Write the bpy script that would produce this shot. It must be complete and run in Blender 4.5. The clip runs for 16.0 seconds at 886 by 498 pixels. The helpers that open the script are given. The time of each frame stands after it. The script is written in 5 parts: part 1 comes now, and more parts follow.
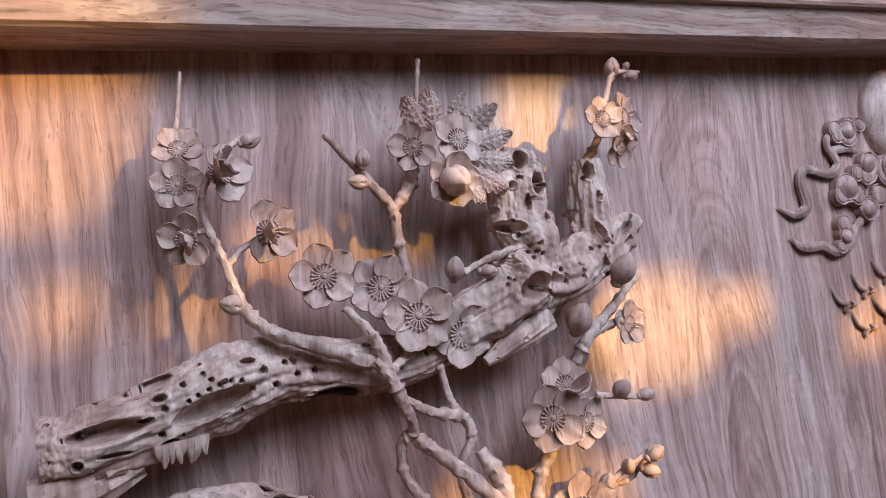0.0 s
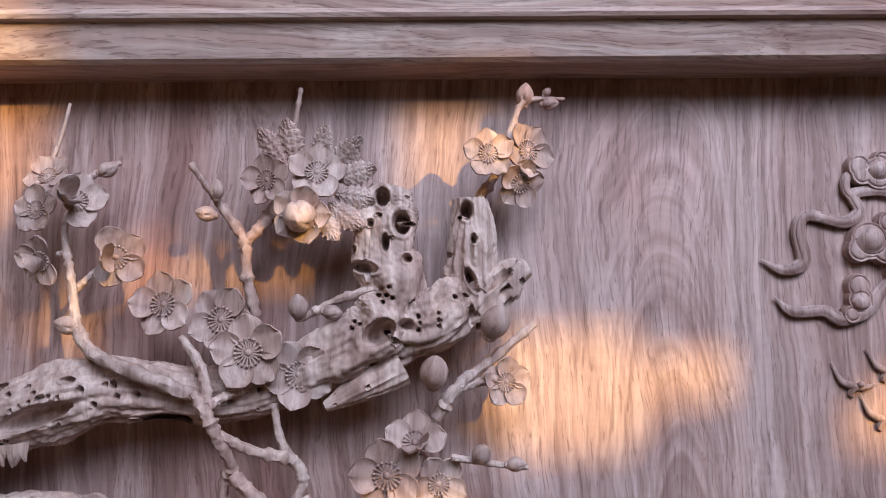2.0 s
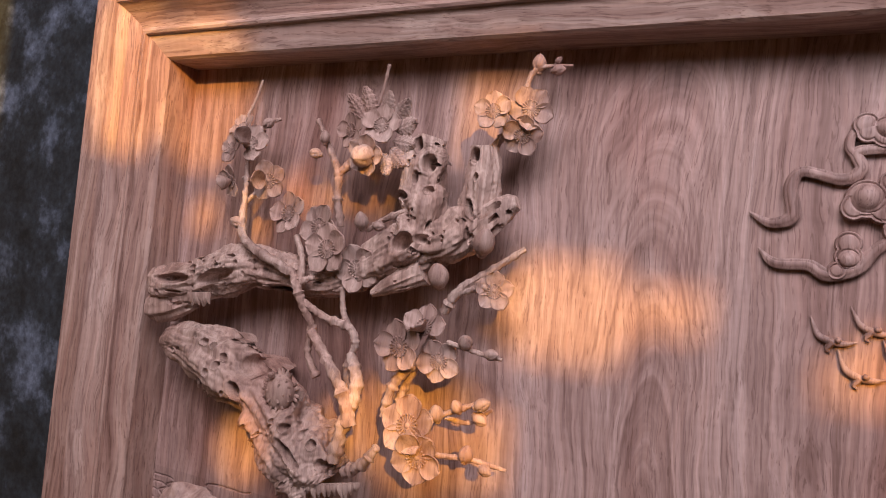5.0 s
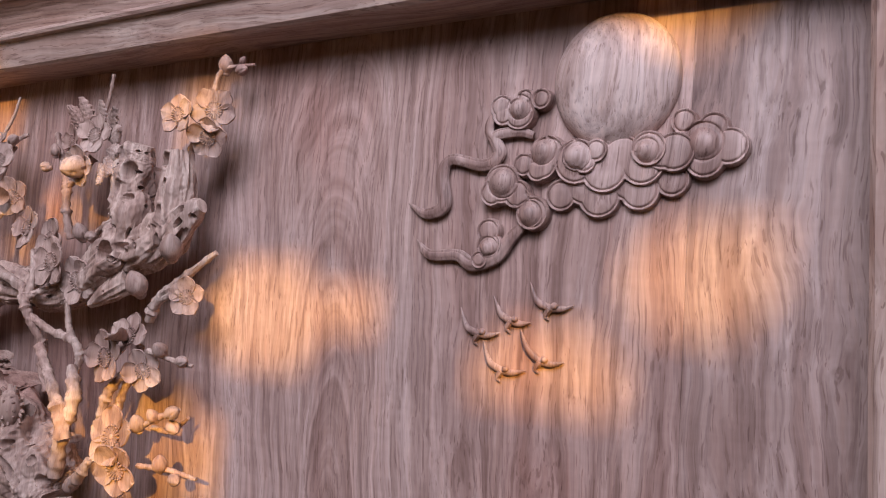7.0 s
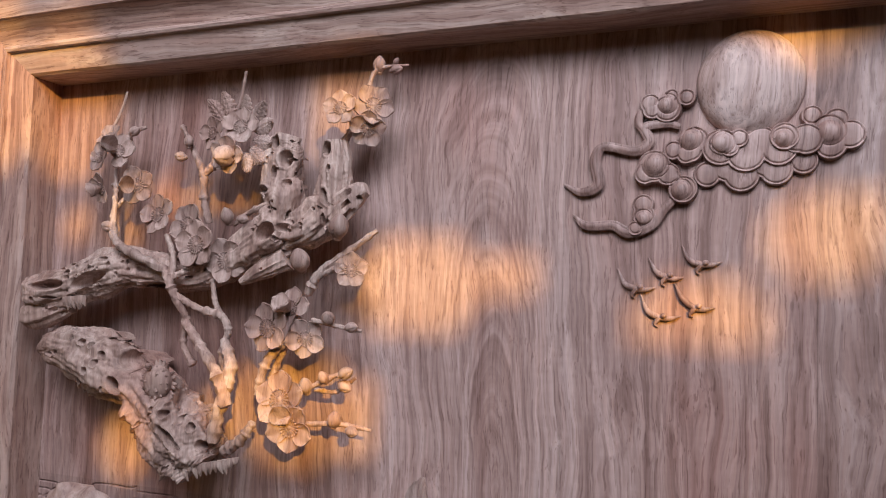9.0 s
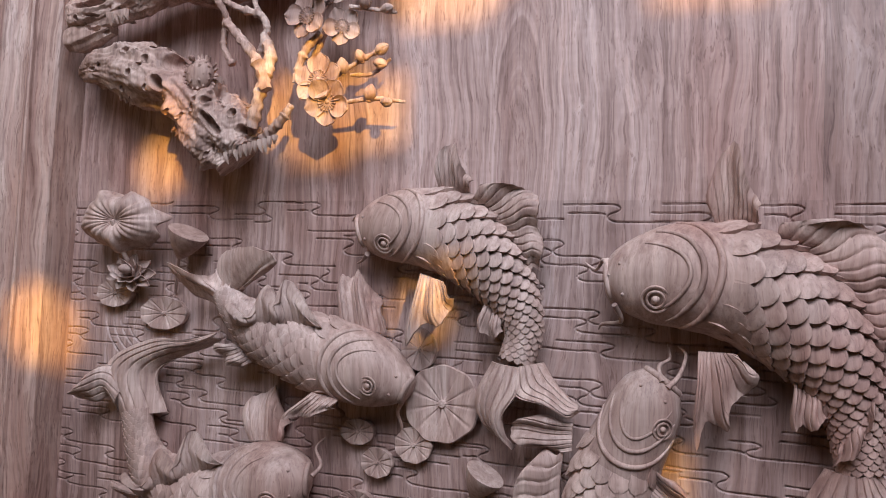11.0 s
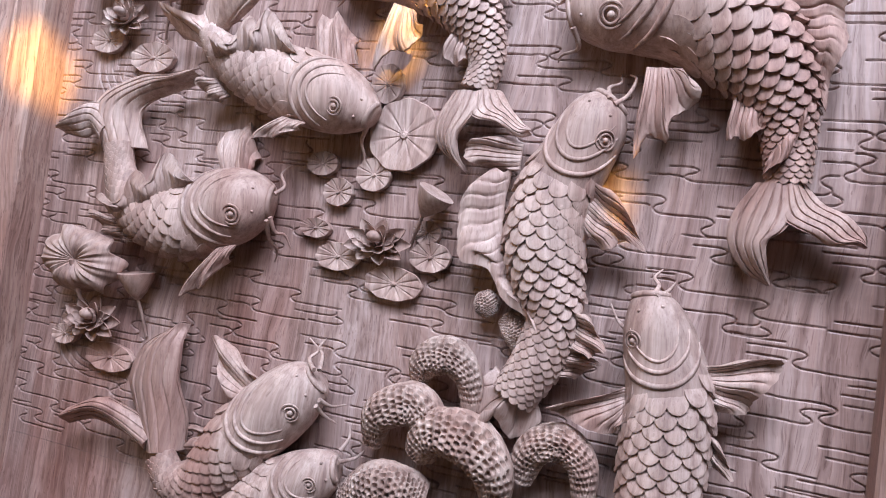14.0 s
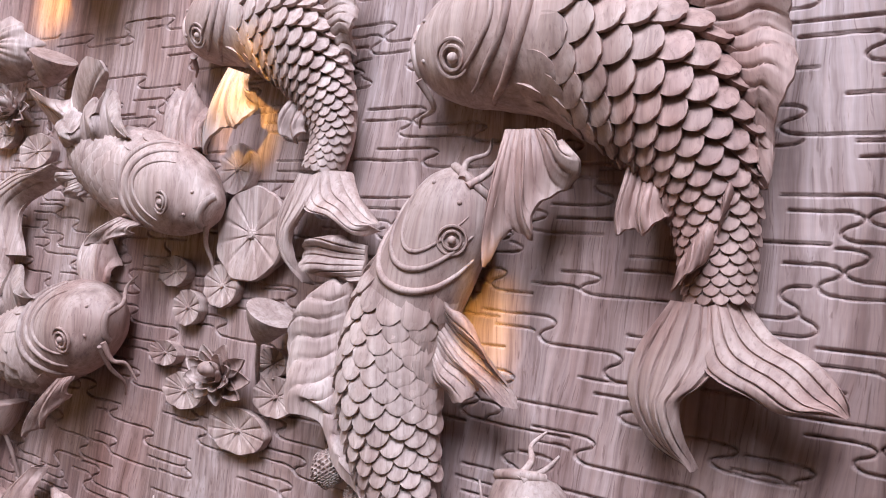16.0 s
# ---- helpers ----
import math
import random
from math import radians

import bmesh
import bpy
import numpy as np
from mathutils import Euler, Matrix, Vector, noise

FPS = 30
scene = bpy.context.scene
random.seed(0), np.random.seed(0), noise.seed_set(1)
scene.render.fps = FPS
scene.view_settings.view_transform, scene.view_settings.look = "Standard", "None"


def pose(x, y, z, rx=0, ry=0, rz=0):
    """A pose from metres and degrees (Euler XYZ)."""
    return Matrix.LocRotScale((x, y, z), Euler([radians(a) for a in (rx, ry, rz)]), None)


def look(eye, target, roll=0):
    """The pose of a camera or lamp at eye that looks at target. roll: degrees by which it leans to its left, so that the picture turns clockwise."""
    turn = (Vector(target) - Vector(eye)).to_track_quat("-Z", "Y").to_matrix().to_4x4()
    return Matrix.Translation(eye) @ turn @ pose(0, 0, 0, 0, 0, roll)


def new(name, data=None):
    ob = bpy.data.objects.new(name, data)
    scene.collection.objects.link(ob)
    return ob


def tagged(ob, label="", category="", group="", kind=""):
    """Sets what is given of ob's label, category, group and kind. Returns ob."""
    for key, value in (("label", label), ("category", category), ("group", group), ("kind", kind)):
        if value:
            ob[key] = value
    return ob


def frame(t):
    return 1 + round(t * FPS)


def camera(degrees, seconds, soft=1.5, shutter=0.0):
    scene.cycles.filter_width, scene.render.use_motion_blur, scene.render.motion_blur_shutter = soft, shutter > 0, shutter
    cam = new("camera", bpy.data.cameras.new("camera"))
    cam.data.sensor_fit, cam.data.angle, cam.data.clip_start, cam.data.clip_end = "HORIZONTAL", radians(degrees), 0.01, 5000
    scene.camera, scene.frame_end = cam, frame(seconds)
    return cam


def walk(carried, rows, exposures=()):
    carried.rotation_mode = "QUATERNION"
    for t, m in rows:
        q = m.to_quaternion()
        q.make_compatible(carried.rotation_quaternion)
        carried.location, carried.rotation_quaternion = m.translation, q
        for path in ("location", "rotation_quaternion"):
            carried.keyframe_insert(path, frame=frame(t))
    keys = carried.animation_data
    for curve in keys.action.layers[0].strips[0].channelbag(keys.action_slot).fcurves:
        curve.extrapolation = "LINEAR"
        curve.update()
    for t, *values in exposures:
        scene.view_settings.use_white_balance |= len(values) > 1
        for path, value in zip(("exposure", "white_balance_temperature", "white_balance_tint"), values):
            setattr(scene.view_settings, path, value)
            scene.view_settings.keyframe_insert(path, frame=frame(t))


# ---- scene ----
cam = camera(59.7, 16.0, 1.0)
PATH = [
    (0, (0.116, -0.605, 1.638), (0.813, 1.265, 1.772), -6.2),
    (0.5, (0.158, -0.617, 1.642), (0.782, 1.278, 1.786), -5.5),
    (1, (0.228, -0.633, 1.654), (0.711, 1.302, 1.792), -4.3),
    (1.5, (0.312, -0.636, 1.657), (0.613, 1.336, 1.8), -2.7),
    (2, (0.421, -0.631, 1.656), (0.476, 1.362, 1.819), -0.9),
    (2.5, (0.515, -0.619, 1.652), (0.323, 1.365, 1.816), 1.3),
    (3, (0.569, -0.629, 1.661), (0.176, 1.329, 1.766), 3.3),
    (3.2, (0.589, -0.635, 1.65), (0.111, 1.302, 1.794), 3.8),
    (5.3, (0.854, -0.724, 1.614), (-0.143, 1.009, 1.658), 5.3),
    (5.5, (0.905, -0.698, 1.625), (-0.117, 1.021, 1.656), 5.0),
    (6, (1.006, -0.62, 1.636), (-0.049, 1.078, 1.696), 5.1),
    (6.5, (1.045, -0.577, 1.629), (-0.036, 1.104, 1.707), 4.7),
    (7, (1.06, -0.551, 1.625), (0.043, 1.168, 1.725), 3.2),
    (7.5, (1.052, -0.55, 1.636), (0.23, 1.266, 1.789), 2.0),
    (8, (1.005, -0.588, 1.628), (0.326, 1.286, 1.791), 1.1),
    (8.5, (0.923, -0.686, 1.608), (0.245, 1.191, 1.738), 1.1),
    (9, (0.87, -0.771, 1.574), (0.145, 1.088, 1.706), 1.6),
    (9.5, (0.848, -0.777, 1.472), (0.134, 1.086, 1.61), 2.0),
    (10, (0.849, -0.775, 1.356), (0.132, 1.089, 1.472), 2.0),
    (10.2, (0.87, -0.777, 1.342), (0.112, 1.072, 1.409), 2.1),
    (12.3, (0.815, -0.872, 1.027), (0.265, 1.039, 1.241), 4.1),
    (12.5, (0.818, -0.876, 1.02), (0.28, 1.042, 1.205), 4.3),
    (13, (0.825, -0.888, 0.992), (0.3, 1.037, 1.123), 5.7),
    (13.5, (0.875, -0.875, 0.965), (0.276, 1.031, 1.061), 7.3),
    (14, (0.942, -0.8, 0.963), (0.198, 1.056, 1.02), 8.0),
    (14.5, (1.009, -0.703, 1.0), (0.135, 1.094, 1.07), 8.0),
    (15, (1.038, -0.603, 1.024), (0.037, 1.126, 1.114), 7.5),
    (15.5, (1.069, -0.531, 1.068), (-0.016, 1.146, 1.172), 7.0),
    (16, (1.08, -0.474, 1.071), (-0.047, 1.172, 1.205), 6.6),
]
EXPOSURES = [(0.0, 0.45, 5450, 12), (3.0, 0.45, 5600, 14), (5.5, 0.08, 7300, 34), (6.5, 0.06, 7000, 32), (7.5, 0.44, 5750, 13), (8.5, 0.3, 6000, 14), (9.0, 0.2, 6250, 15), (10.0, 0.35, 6250, 14), (12.5, 1.2, 5800, 13), (14.0, 1.53, 5780, 13), (16.0, 1.56, 5750, 13)]
walk(cam, [(t, look(eye, target, roll)) for t, eye, target, roll in PATH], EXPOSURES)

# ---- daylight: low warm sun cut by an added wall, faint sky, added fill ----
SUN_WAY = Vector((-0.70, 1.0, -0.40)).normalized()
world = bpy.data.worlds.new("sky")
scene.world = world
world.use_nodes = True
wn = world.node_tree.nodes
wl = world.node_tree.links
sky = wn.new("ShaderNodeTexSky")
sky.sky_type = "NISHITA"
sky.sun_disc = False
sky.sun_elevation = radians(18)
sky.sun_rotation = radians(145)
sky.air_density, sky.dust_density, sky.ozone_density = 1.0, 1.0, 1.0
wl.new(sky.outputs[0], wn["Background"].inputs[0])
wn["Background"].inputs[1].default_value = 0.006
sun_data = bpy.data.lights.new("sun", "SUN")
sun_data.energy, sun_data.angle, sun_data.color = 4.8, radians(0.9), (1.0, 0.55, 0.08)
sun = new("sun", sun_data)
sun.matrix_world = look((3, -4, 4), Vector((3, -4, 4)) + SUN_WAY)

# soft fill lamp added from above and in front, with no known source
lamp_data = bpy.data.lights.new("skylight", "AREA")
lamp_data.shape, lamp_data.size, lamp_data.size_y = "RECTANGLE", 1.9, 1.3
lamp_data.energy, lamp_data.color = 83.0, (0.90, 0.94, 1.0)
skylight = new("skylight", lamp_data)
skylight.matrix_world = look((1.05, -1.85, 3.05), (0.45, 0.0, 1.1))


# ---- materials ----
def material(name):
    m = bpy.data.materials.new(name)
    m.use_nodes = True
    nt = m.node_tree
    return m, nt, nt.nodes["Principled BSDF"]


def node(nt, kind, **values):
    n = nt.nodes.new(kind)
    for k, v in values.items():
        n.inputs[k].default_value = v
    return n


def ramp(nt, stops):
    n = nt.nodes.new("ShaderNodeValToRGB")
    els = n.color_ramp.elements
    els[0].position, els[0].color = stops[0][0], (*stops[0][1], 1)
    els[1].position, els[1].color = stops[-1][0], (*stops[-1][1], 1)
    for p, c in stops[1:-1]:
        e = els.new(p)
        e.color = (*c, 1)
    return n


def wood(name, dark, mid, pale, along="z", streak=1.0, rough=0.55, relief=0.25, arch=False):
    """Open-grained rosewood: warped growth bands, fine pores and streaks, running along z or x."""
    m, nt, bsdf = material(name)
    lk = nt.links.new
    geo = nt.nodes.new("ShaderNodeNewGeometry")
    turn = nt.nodes.new("ShaderNodeMapping")
    if along == "x":
        turn.inputs["Rotation"].default_value = (0, radians(90), 0)
    lk(geo.outputs["Position"], turn.inputs[0])
    # slow wander of the grain
    big = nt.nodes.new("ShaderNodeMapping")
    big.inputs["Scale"].default_value = (5.0, 5.0, 1.6)
    lk(turn.outputs[0], big.inputs[0])
    warp = node(nt, "ShaderNodeTexNoise", Scale=1.0, Detail=2.0)
    lk(big.outputs[0], warp.inputs["Vector"])
    shift = nt.nodes.new("ShaderNodeVectorMath")
    shift.operation = "MULTIPLY_ADD"
    lk(warp.outputs["Color"], shift.inputs[0])
    shift.inputs[1].default_value = (0.10, 0.10, 0.0)
    lk(turn.outputs[0], shift.inputs[2])

    small = nt.nodes.new("ShaderNodeMapping")
    small.inputs["Scale"].default_value = (24.0, 24.0, 10.0)
    lk(turn.outputs[0], small.inputs[0])
    wave = node(nt, "ShaderNodeTexNoise", Scale=1.0, Detail=3.0)
    lk(small.outputs[0], wave.inputs["Vector"])
    shift2 = nt.nodes.new("ShaderNodeVectorMath")
    shift2.operation = "MULTIPLY_ADD"
    lk(wave.outputs["Color"], shift2.inputs[0])
    shift2.inputs[1].default_value = (0.018, 0.018, 0.0)
    lk(shift.outputs[0], shift2.inputs[2])
    shift = shift2

    def grain(scale, detail, roughness=0.55):
        mp = nt.nodes.new("ShaderNodeMapping")
        mp.inputs["Scale"].default_value = scale
        lk(shift.outputs[0], mp.inputs[0])
        n = node(nt, "ShaderNodeTexNoise", Scale=1.0, Detail=detail, Roughness=roughness)
        lk(mp.outputs[0], n.inputs["Vector"])
        return n.outputs[0]

    bands = grain((85, 85, 1.5), 5.0, 0.62)
    if arch:
        # flat-sawn figure: nested arches up the middle plank
        sep = nt.nodes.new("ShaderNodeSeparateXYZ")
        lk(shift.outputs[0], sep.inputs[0])

        def calc(op, a, b):
            n = nt.nodes.new("ShaderNodeMath")
            n.operation = op
            for k, v in ((0, a), (1, b)):
                if isinstance(v, float):
                    n.inputs[k].default_value = v
                else:
                    lk(v, n.inputs[k])
            return n.outputs[0]

        dx = calc("SUBTRACT", sep.outputs[0], 0.685)
        dz = calc("MULTIPLY", calc("SUBTRACT", sep.outputs[2], 1.36), 0.17)
        dist = calc("SQRT", calc("ADD", calc("MULTIPLY", dx, dx), calc("MULTIPLY", dz, dz)), 0.0)
        near = nt.nodes.new("ShaderNodeMapRange")
        near.inputs["From Min"].default_value, near.inputs["From Max"].default_value = 0.04, 0.10
        near.inputs["To Min"].default_value, near.inputs["To Max"].default_value = 0.7, 0.0
        lk(calc("ABSOLUTE", dx, 0.0), near.inputs[0])
        vec = nt.nodes.new("ShaderNodeCombineXYZ")
        lk(calc("MULTIPLY", dist, 260.0), vec.inputs[0])
        lk(calc("MULTIPLY", sep.outputs[2], 3.0), vec.inputs[2])
        rings = node(nt, "ShaderNodeTexNoise", Scale=1.0, Detail=3.0, Roughness=0.55)
        lk(vec.outputs[0], rings.inputs["Vector"])
        both = nt.nodes.new("ShaderNodeMix")
        lk(near.outputs[0], both.inputs[0])
        lk(bands, both.inputs[2])
        lk(rings.outputs[0], both.inputs[3])
        bands = both.outputs[0]
    fine = grain((240, 240, 5.0), 3.0)
    pores = grain((620, 620, 16.0), 2.0)
    patches = grain((6, 6, 2.2), 3.0)
    broad = grain((26, 26, 0.9), 4.0, 0.6)
    ripple = grain((45, 45, 170), 3.0, 0.5)
    col = ramp(nt, [(0.30, dark), (0.47, mid), (0.60, pale), (0.74, mid)])
    lk(bands, col.inputs[0])
    f = ramp(nt, [(0.34, (0.62, 0.56, 0.54)), (0.5, (1, 1, 1)), (0.68, (1.16, 1.13, 1.1))])
    lk(fine, f.inputs[0])
    mix = nt.nodes.new("ShaderNodeMix")
    mix.data_type, mix.blend_type = "RGBA", "MULTIPLY"
    mix.inputs[0].default_value = 0.85 * streak
    lk(col.outputs[0], mix.inputs[6])
    lk(f.outputs[0], mix.inputs[7])
    p = ramp(nt, [(0.33, (0.5, 0.42, 0.4)), (0.42, (1, 1, 1))])
    lk(pores, p.inputs[0])
    mix2 = nt.nodes.new("ShaderNodeMix")
    mix2.data_type, mix2.blend_type = "RGBA", "MULTIPLY"
    mix2.inputs[0].default_value = 0.8 * streak
    lk(mix.outputs[2], mix2.inputs[6])
    lk(p.outputs[0], mix2.inputs[7])
    tone = ramp(nt, [(0.35, (0.82, 0.64, 0.605)), (0.48, (1.0, 0.95, 0.93)), (0.63, (1.14, 1.16, 1.17))])
    lk(patches, tone.inputs[0])
    mix3 = nt.nodes.new("ShaderNodeMix")
    mix3.data_type, mix3.blend_type = "RGBA", "MULTIPLY"
    mix3.inputs[0].default_value = 1.0
    lk(mix2.outputs[2], mix3.inputs[6])
    lk(tone.outputs[0], mix3.inputs[7])
    info = nt.nodes.new("ShaderNodeObjectInfo")
    vary = nt.nodes.new("ShaderNodeMapRange")
    vary.inputs["To Min"].default_value, vary.inputs["To Max"].default_value = 0.85, 1.10
    lk(info.outputs["Random"], vary.inputs[0])
    mix4 = nt.nodes.new("ShaderNodeVectorMath")
    mix4.operation = "SCALE"
    streaks = ramp(nt, [(0.34, (0.70, 0.60, 0.585)), (0.47, (0.97, 0.93, 0.92)), (0.58, (1.08, 1.09, 1.10)), (0.70, (1.20, 1.22, 1.24))])
    lk(broad, streaks.inputs[0])
    mix5 = nt.nodes.new("ShaderNodeMix")
    mix5.data_type, mix5.blend_type = "RGBA", "MULTIPLY"
    mix5.inputs[0].default_value = 0.8 * streak
    lk(mix3.outputs[2], mix5.inputs[6])
    lk(streaks.outputs[0], mix5.inputs[7])
    curl = ramp(nt, [(0.36, (0.86, 0.83, 0.82)), (0.62, (1.12, 1.12, 1.12))])
    lk(ripple, curl.inputs[0])
    mix6 = nt.nodes.new("ShaderNodeMix")
    mix6.data_type, mix6.blend_type = "RGBA", "MULTIPLY"
    mix6.inputs[0].default_value = 0.2
    lk(mix5.outputs[2], mix6.inputs[6])
    lk(curl.outputs[0], mix6.inputs[7])
    lk(mix6.outputs[2], mix4.inputs[0])
    lk(vary.outputs[0], mix4.inputs["Scale"])
    lk(mix4.outputs[0], bsdf.inputs["Base Color"])
    bump = node(nt, "ShaderNodeBump", Strength=relief, Distance=0.0012)
    lk(fine, bump.inputs["Height"])
    lk(bump.outputs[0], bsdf.inputs["Normal"])
    rr = nt.nodes.new("ShaderNodeMapRange")
    rr.inputs["To Min"].default_value, rr.inputs["To Max"].default_value = rough - 0.1, rough + 0.15
    lk(bands, rr.inputs[0])
    lk(rr.outputs[0], bsdf.inputs["Roughness"])
    bsdf.inputs["Specular IOR Level"].default_value = 0.45
    return m


def mottled(name, dark, pale, scale, rough=0.9, relief=0.4, third=None):
    m, nt, bsdf = material(name)
    lk = nt.links.new
    geo = nt.nodes.new("ShaderNodeNewGeometry")
    a = node(nt, "ShaderNodeTexNoise", Scale=scale, Detail=8.0, Roughness=0.65)
    b = node(nt, "ShaderNodeTexNoise", Scale=scale * 9, Detail=5.0, Roughness=0.6)
    lk(geo.outputs["Position"], a.inputs["Vector"])
    lk(geo.outputs["Position"], b.inputs["Vector"])
    stops = [(0.36, dark), (0.62, pale)] if third is None else [(0.34, dark), (0.52, third), (0.68, pale)]
    ca = ramp(nt, stops)
    lk(a.outputs[0], ca.inputs[0])
    cb = ramp(nt, [(0.35, (0.6, 0.6, 0.6)), (0.65, (1.25, 1.25, 1.25))])
    lk(b.outputs[0], cb.inputs[0])
    mix = nt.nodes.new("ShaderNodeMix")
    mix.data_type, mix.blend_type = "RGBA", "MULTIPLY"
    mix.inputs[0].default_value = 1.0
    lk(ca.outputs[0], mix.inputs[6])
    lk(cb.outputs[0], mix.inputs[7])
    lk(mix.outputs[2], bsdf.inputs["Base Color"])
    bump = node(nt, "ShaderNodeBump", Strength=relief, Distance=0.004)
    lk(b.outputs[0], bump.inputs["Height"])
    lk(bump.outputs[0], bsdf.inputs["Normal"])
    bsdf.inputs["Roughness"].default_value = rough
    return m


W_PANEL = wood("rosewood_panel", (0.205, 0.130, 0.115), (0.325, 0.225, 0.202), (0.43, 0.32, 0.295), streak=0.85, rough=0.5, arch=True)
W_FRAME_X = wood("rosewood_rail", (0.33, 0.225, 0.195), (0.39, 0.28, 0.245), (0.49, 0.385, 0.34), along="x", rough=0.45)
W_FRAME_Z = wood("rosewood_stile", (0.27, 0.175, 0.15), (0.36, 0.25, 0.215), (0.43, 0.325, 0.285), rough=0.45)
W_MOON = wood("sanded_rosewood", (0.29, 0.21, 0.19), (0.42, 0.325, 0.30), (0.53, 0.43, 0.405), streak=0.8, rough=0.55)
W_CARVE = wood("carved_rosewood", (0.26, 0.17, 0.148), (0.37, 0.265, 0.232), (0.46, 0.35, 0.31), streak=0.5, rough=0.6, relief=0.15)
W_BARK = wood("carved_rosewood_bark", (0.22, 0.145, 0.124), (0.38, 0.277, 0.24), (0.52, 0.41, 0.362), streak=0.55, rough=0.65, relief=0.15)
M_WALL = mottled("mossy_plaster", (0.012, 0.016, 0.018), (0.17, 0.235, 0.34), 7.0, third=(0.032, 0.047, 0.062))
# unseen ground, kept dark to cut the light bounced up from below
M_GROUND = mottled("dark_ground", (0.022, 0.018, 0.015), (0.05, 0.043, 0.037), 2.0)
# surface of the unseen walls and roof added to shape the light
M_BOARD = mottled("grey_boards", (0.10, 0.085, 0.07), (0.22, 0.19, 0.16), 2.0)


# ---- mesh helpers: places are (x, depth out of the panel, z) ----
def V(p):
    return Vector((p[0], -p[1], p[2]))


def link_mesh(name, bm, mat, smooth=True):
    me = bpy.data.meshes.new(name)
    bmesh.ops.recalc_face_normals(bm, faces=bm.faces[:])
    bm.to_mesh(me)
    bm.free()
    me.materials.append(mat)
    if smooth:
        me.polygons.foreach_set("use_smooth", [True] * len(me.polygons))
        me.set_sharp_from_angle(angle=radians(52))
    return me


def thing(name, place, label, category, group="", kind=""):
    ob = new(name)
    ob.empty_display_size = 0.02
    ob.location = place
    return tagged(ob, label, category, group, kind)


def hang(ob, parent):
    """Makes ob, placed in world coordinates, a part of parent."""
    ob.parent = parent
    base = Matrix.Identity(4)
    chain = []
    p = parent
    while p:
        chain.append(p)
        p = p.parent
    for q in reversed(chain):
        base = base @ q.matrix_parent_inverse @ q.matrix_basis
    ob.matrix_parent_inverse = base.inverted()
    return ob


def part(name, bm, mat, parent, label="", smooth=True):
    ob = new(name, link_mesh(name, bm, mat, smooth))
    hang(ob, parent)
    if label:
        tagged(ob, label)
    return ob


def part_mesh(name, me, m, parent, label=""):
    ob = new(name, me)
    ob.matrix_basis = m
    hang(ob, parent)
    if label:
        tagged(ob, label)
    return ob


def spline(pts, n):
    """n points and values on a Catmull-Rom curve through pts (tuples of any length)."""
    a = np.array(pts, float)
    a = np.vstack([2 * a[0] - a[1], a, 2 * a[-1] - a[-2]])
    seg = len(a) - 3
    out = []
    for i in range(n):
        t = i / (n - 1) * seg
        k = min(int(t), seg - 1)
        f = t - k
        p0, p1, p2, p3 = a[k], a[k + 1], a[k + 2], a[k + 3]
        out.append(0.5 * (2 * p1 + (p2 - p0) * f + (2 * p0 - 5 * p1 + 4 * p2 - p3) * f * f + (3 * p1 - p0 - 3 * p2 + p3) * f ** 3))
    return np.array(out)


def frames(pts):
    """Tangent, in-panel side and outward direction along a path of places."""
    res = []
    for i in range(len(pts)):
        a, b = pts[max(i - 1, 0)], pts[min(i + 1, len(pts) - 1)]
        t = (V(b) - V(a)).normalized()
        out = Vector((0, -1, 0))
        out = (out - t * out.dot(t))
        if out.length < 0.05:
            out = Vector((0, 0, 1)) - t * t.z
        out.normalize()
        res.append((t, t.cross(out).normalized(), out))
    return res


def tube(bm, pts, n=10, steps=None, flat=1.0, bump=None):
    """A swept limb through pts (x, depth, z, radius), closed at both ends. bump(s, angle) scales the radius."""
    steps = steps or 4 * len(pts)
    sp = spline(pts, steps)
    fr = frames([p[:3] for p in sp])
    rings = []
    for i, p in enumerate(sp):
        t, side, out = fr[i]
        r = max(p[3], 0.0004)
        ring = []
        for j in range(n):
            a = 2 * math.pi * j / n
            k = bump(i / (steps - 1), a, p) if bump else 1.0
            ring.append(bm.verts.new(V(p) + (side * math.cos(a) + out * math.sin(a) * flat) * r * k))
        rings.append(ring)
    for i in range(steps - 1):
        for j in range(n):
            k = (j + 1) % n
            bm.faces.new((rings[i][j], rings[i][k], rings[i + 1][k], rings[i + 1][j]))
    for ring, p in ((rings[0], sp[0]), (rings[-1], sp[-1])):
        c = bm.verts.new(V(p))
        for j in range(n):
            bm.faces.new((ring[j], ring[(j + 1) % n], c))
    return bm


def ball(bm, c, rx, ry, rz, n=12, m=8, rot=None):
    """An ellipsoid at the world point c."""
    c = Vector(c)
    rings = []
    for i in range(1, m):
        th = math.pi * i / m
        ring = []
        for j in range(n):
            ph = 2 * math.pi * j / n
            v = Vector((rx * math.sin(th) * math.cos(ph), ry * math.sin(th) * math.sin(ph), rz * math.cos(th)))
            ring.append(bm.verts.new(c + (rot @ v if rot else v)))
        rings.append(ring)
    top = bm.verts.new(c + (rot @ Vector((0, 0, rz)) if rot else Vector((0, 0, rz))))
    bot = bm.verts.new(c - (rot @ Vector((0, 0, rz)) if rot else Vector((0, 0, rz))))
    for j in range(n):
        k = (j + 1) % n
        bm.faces.new((top, rings[0][j], rings[0][k]))
        bm.faces.new((bot, rings[-1][k], rings[-1][j]))
        for i in range(m - 2):
            bm.faces.new((rings[i][j], rings[i + 1][j], rings[i + 1][k], rings[i][k]))
    return bm


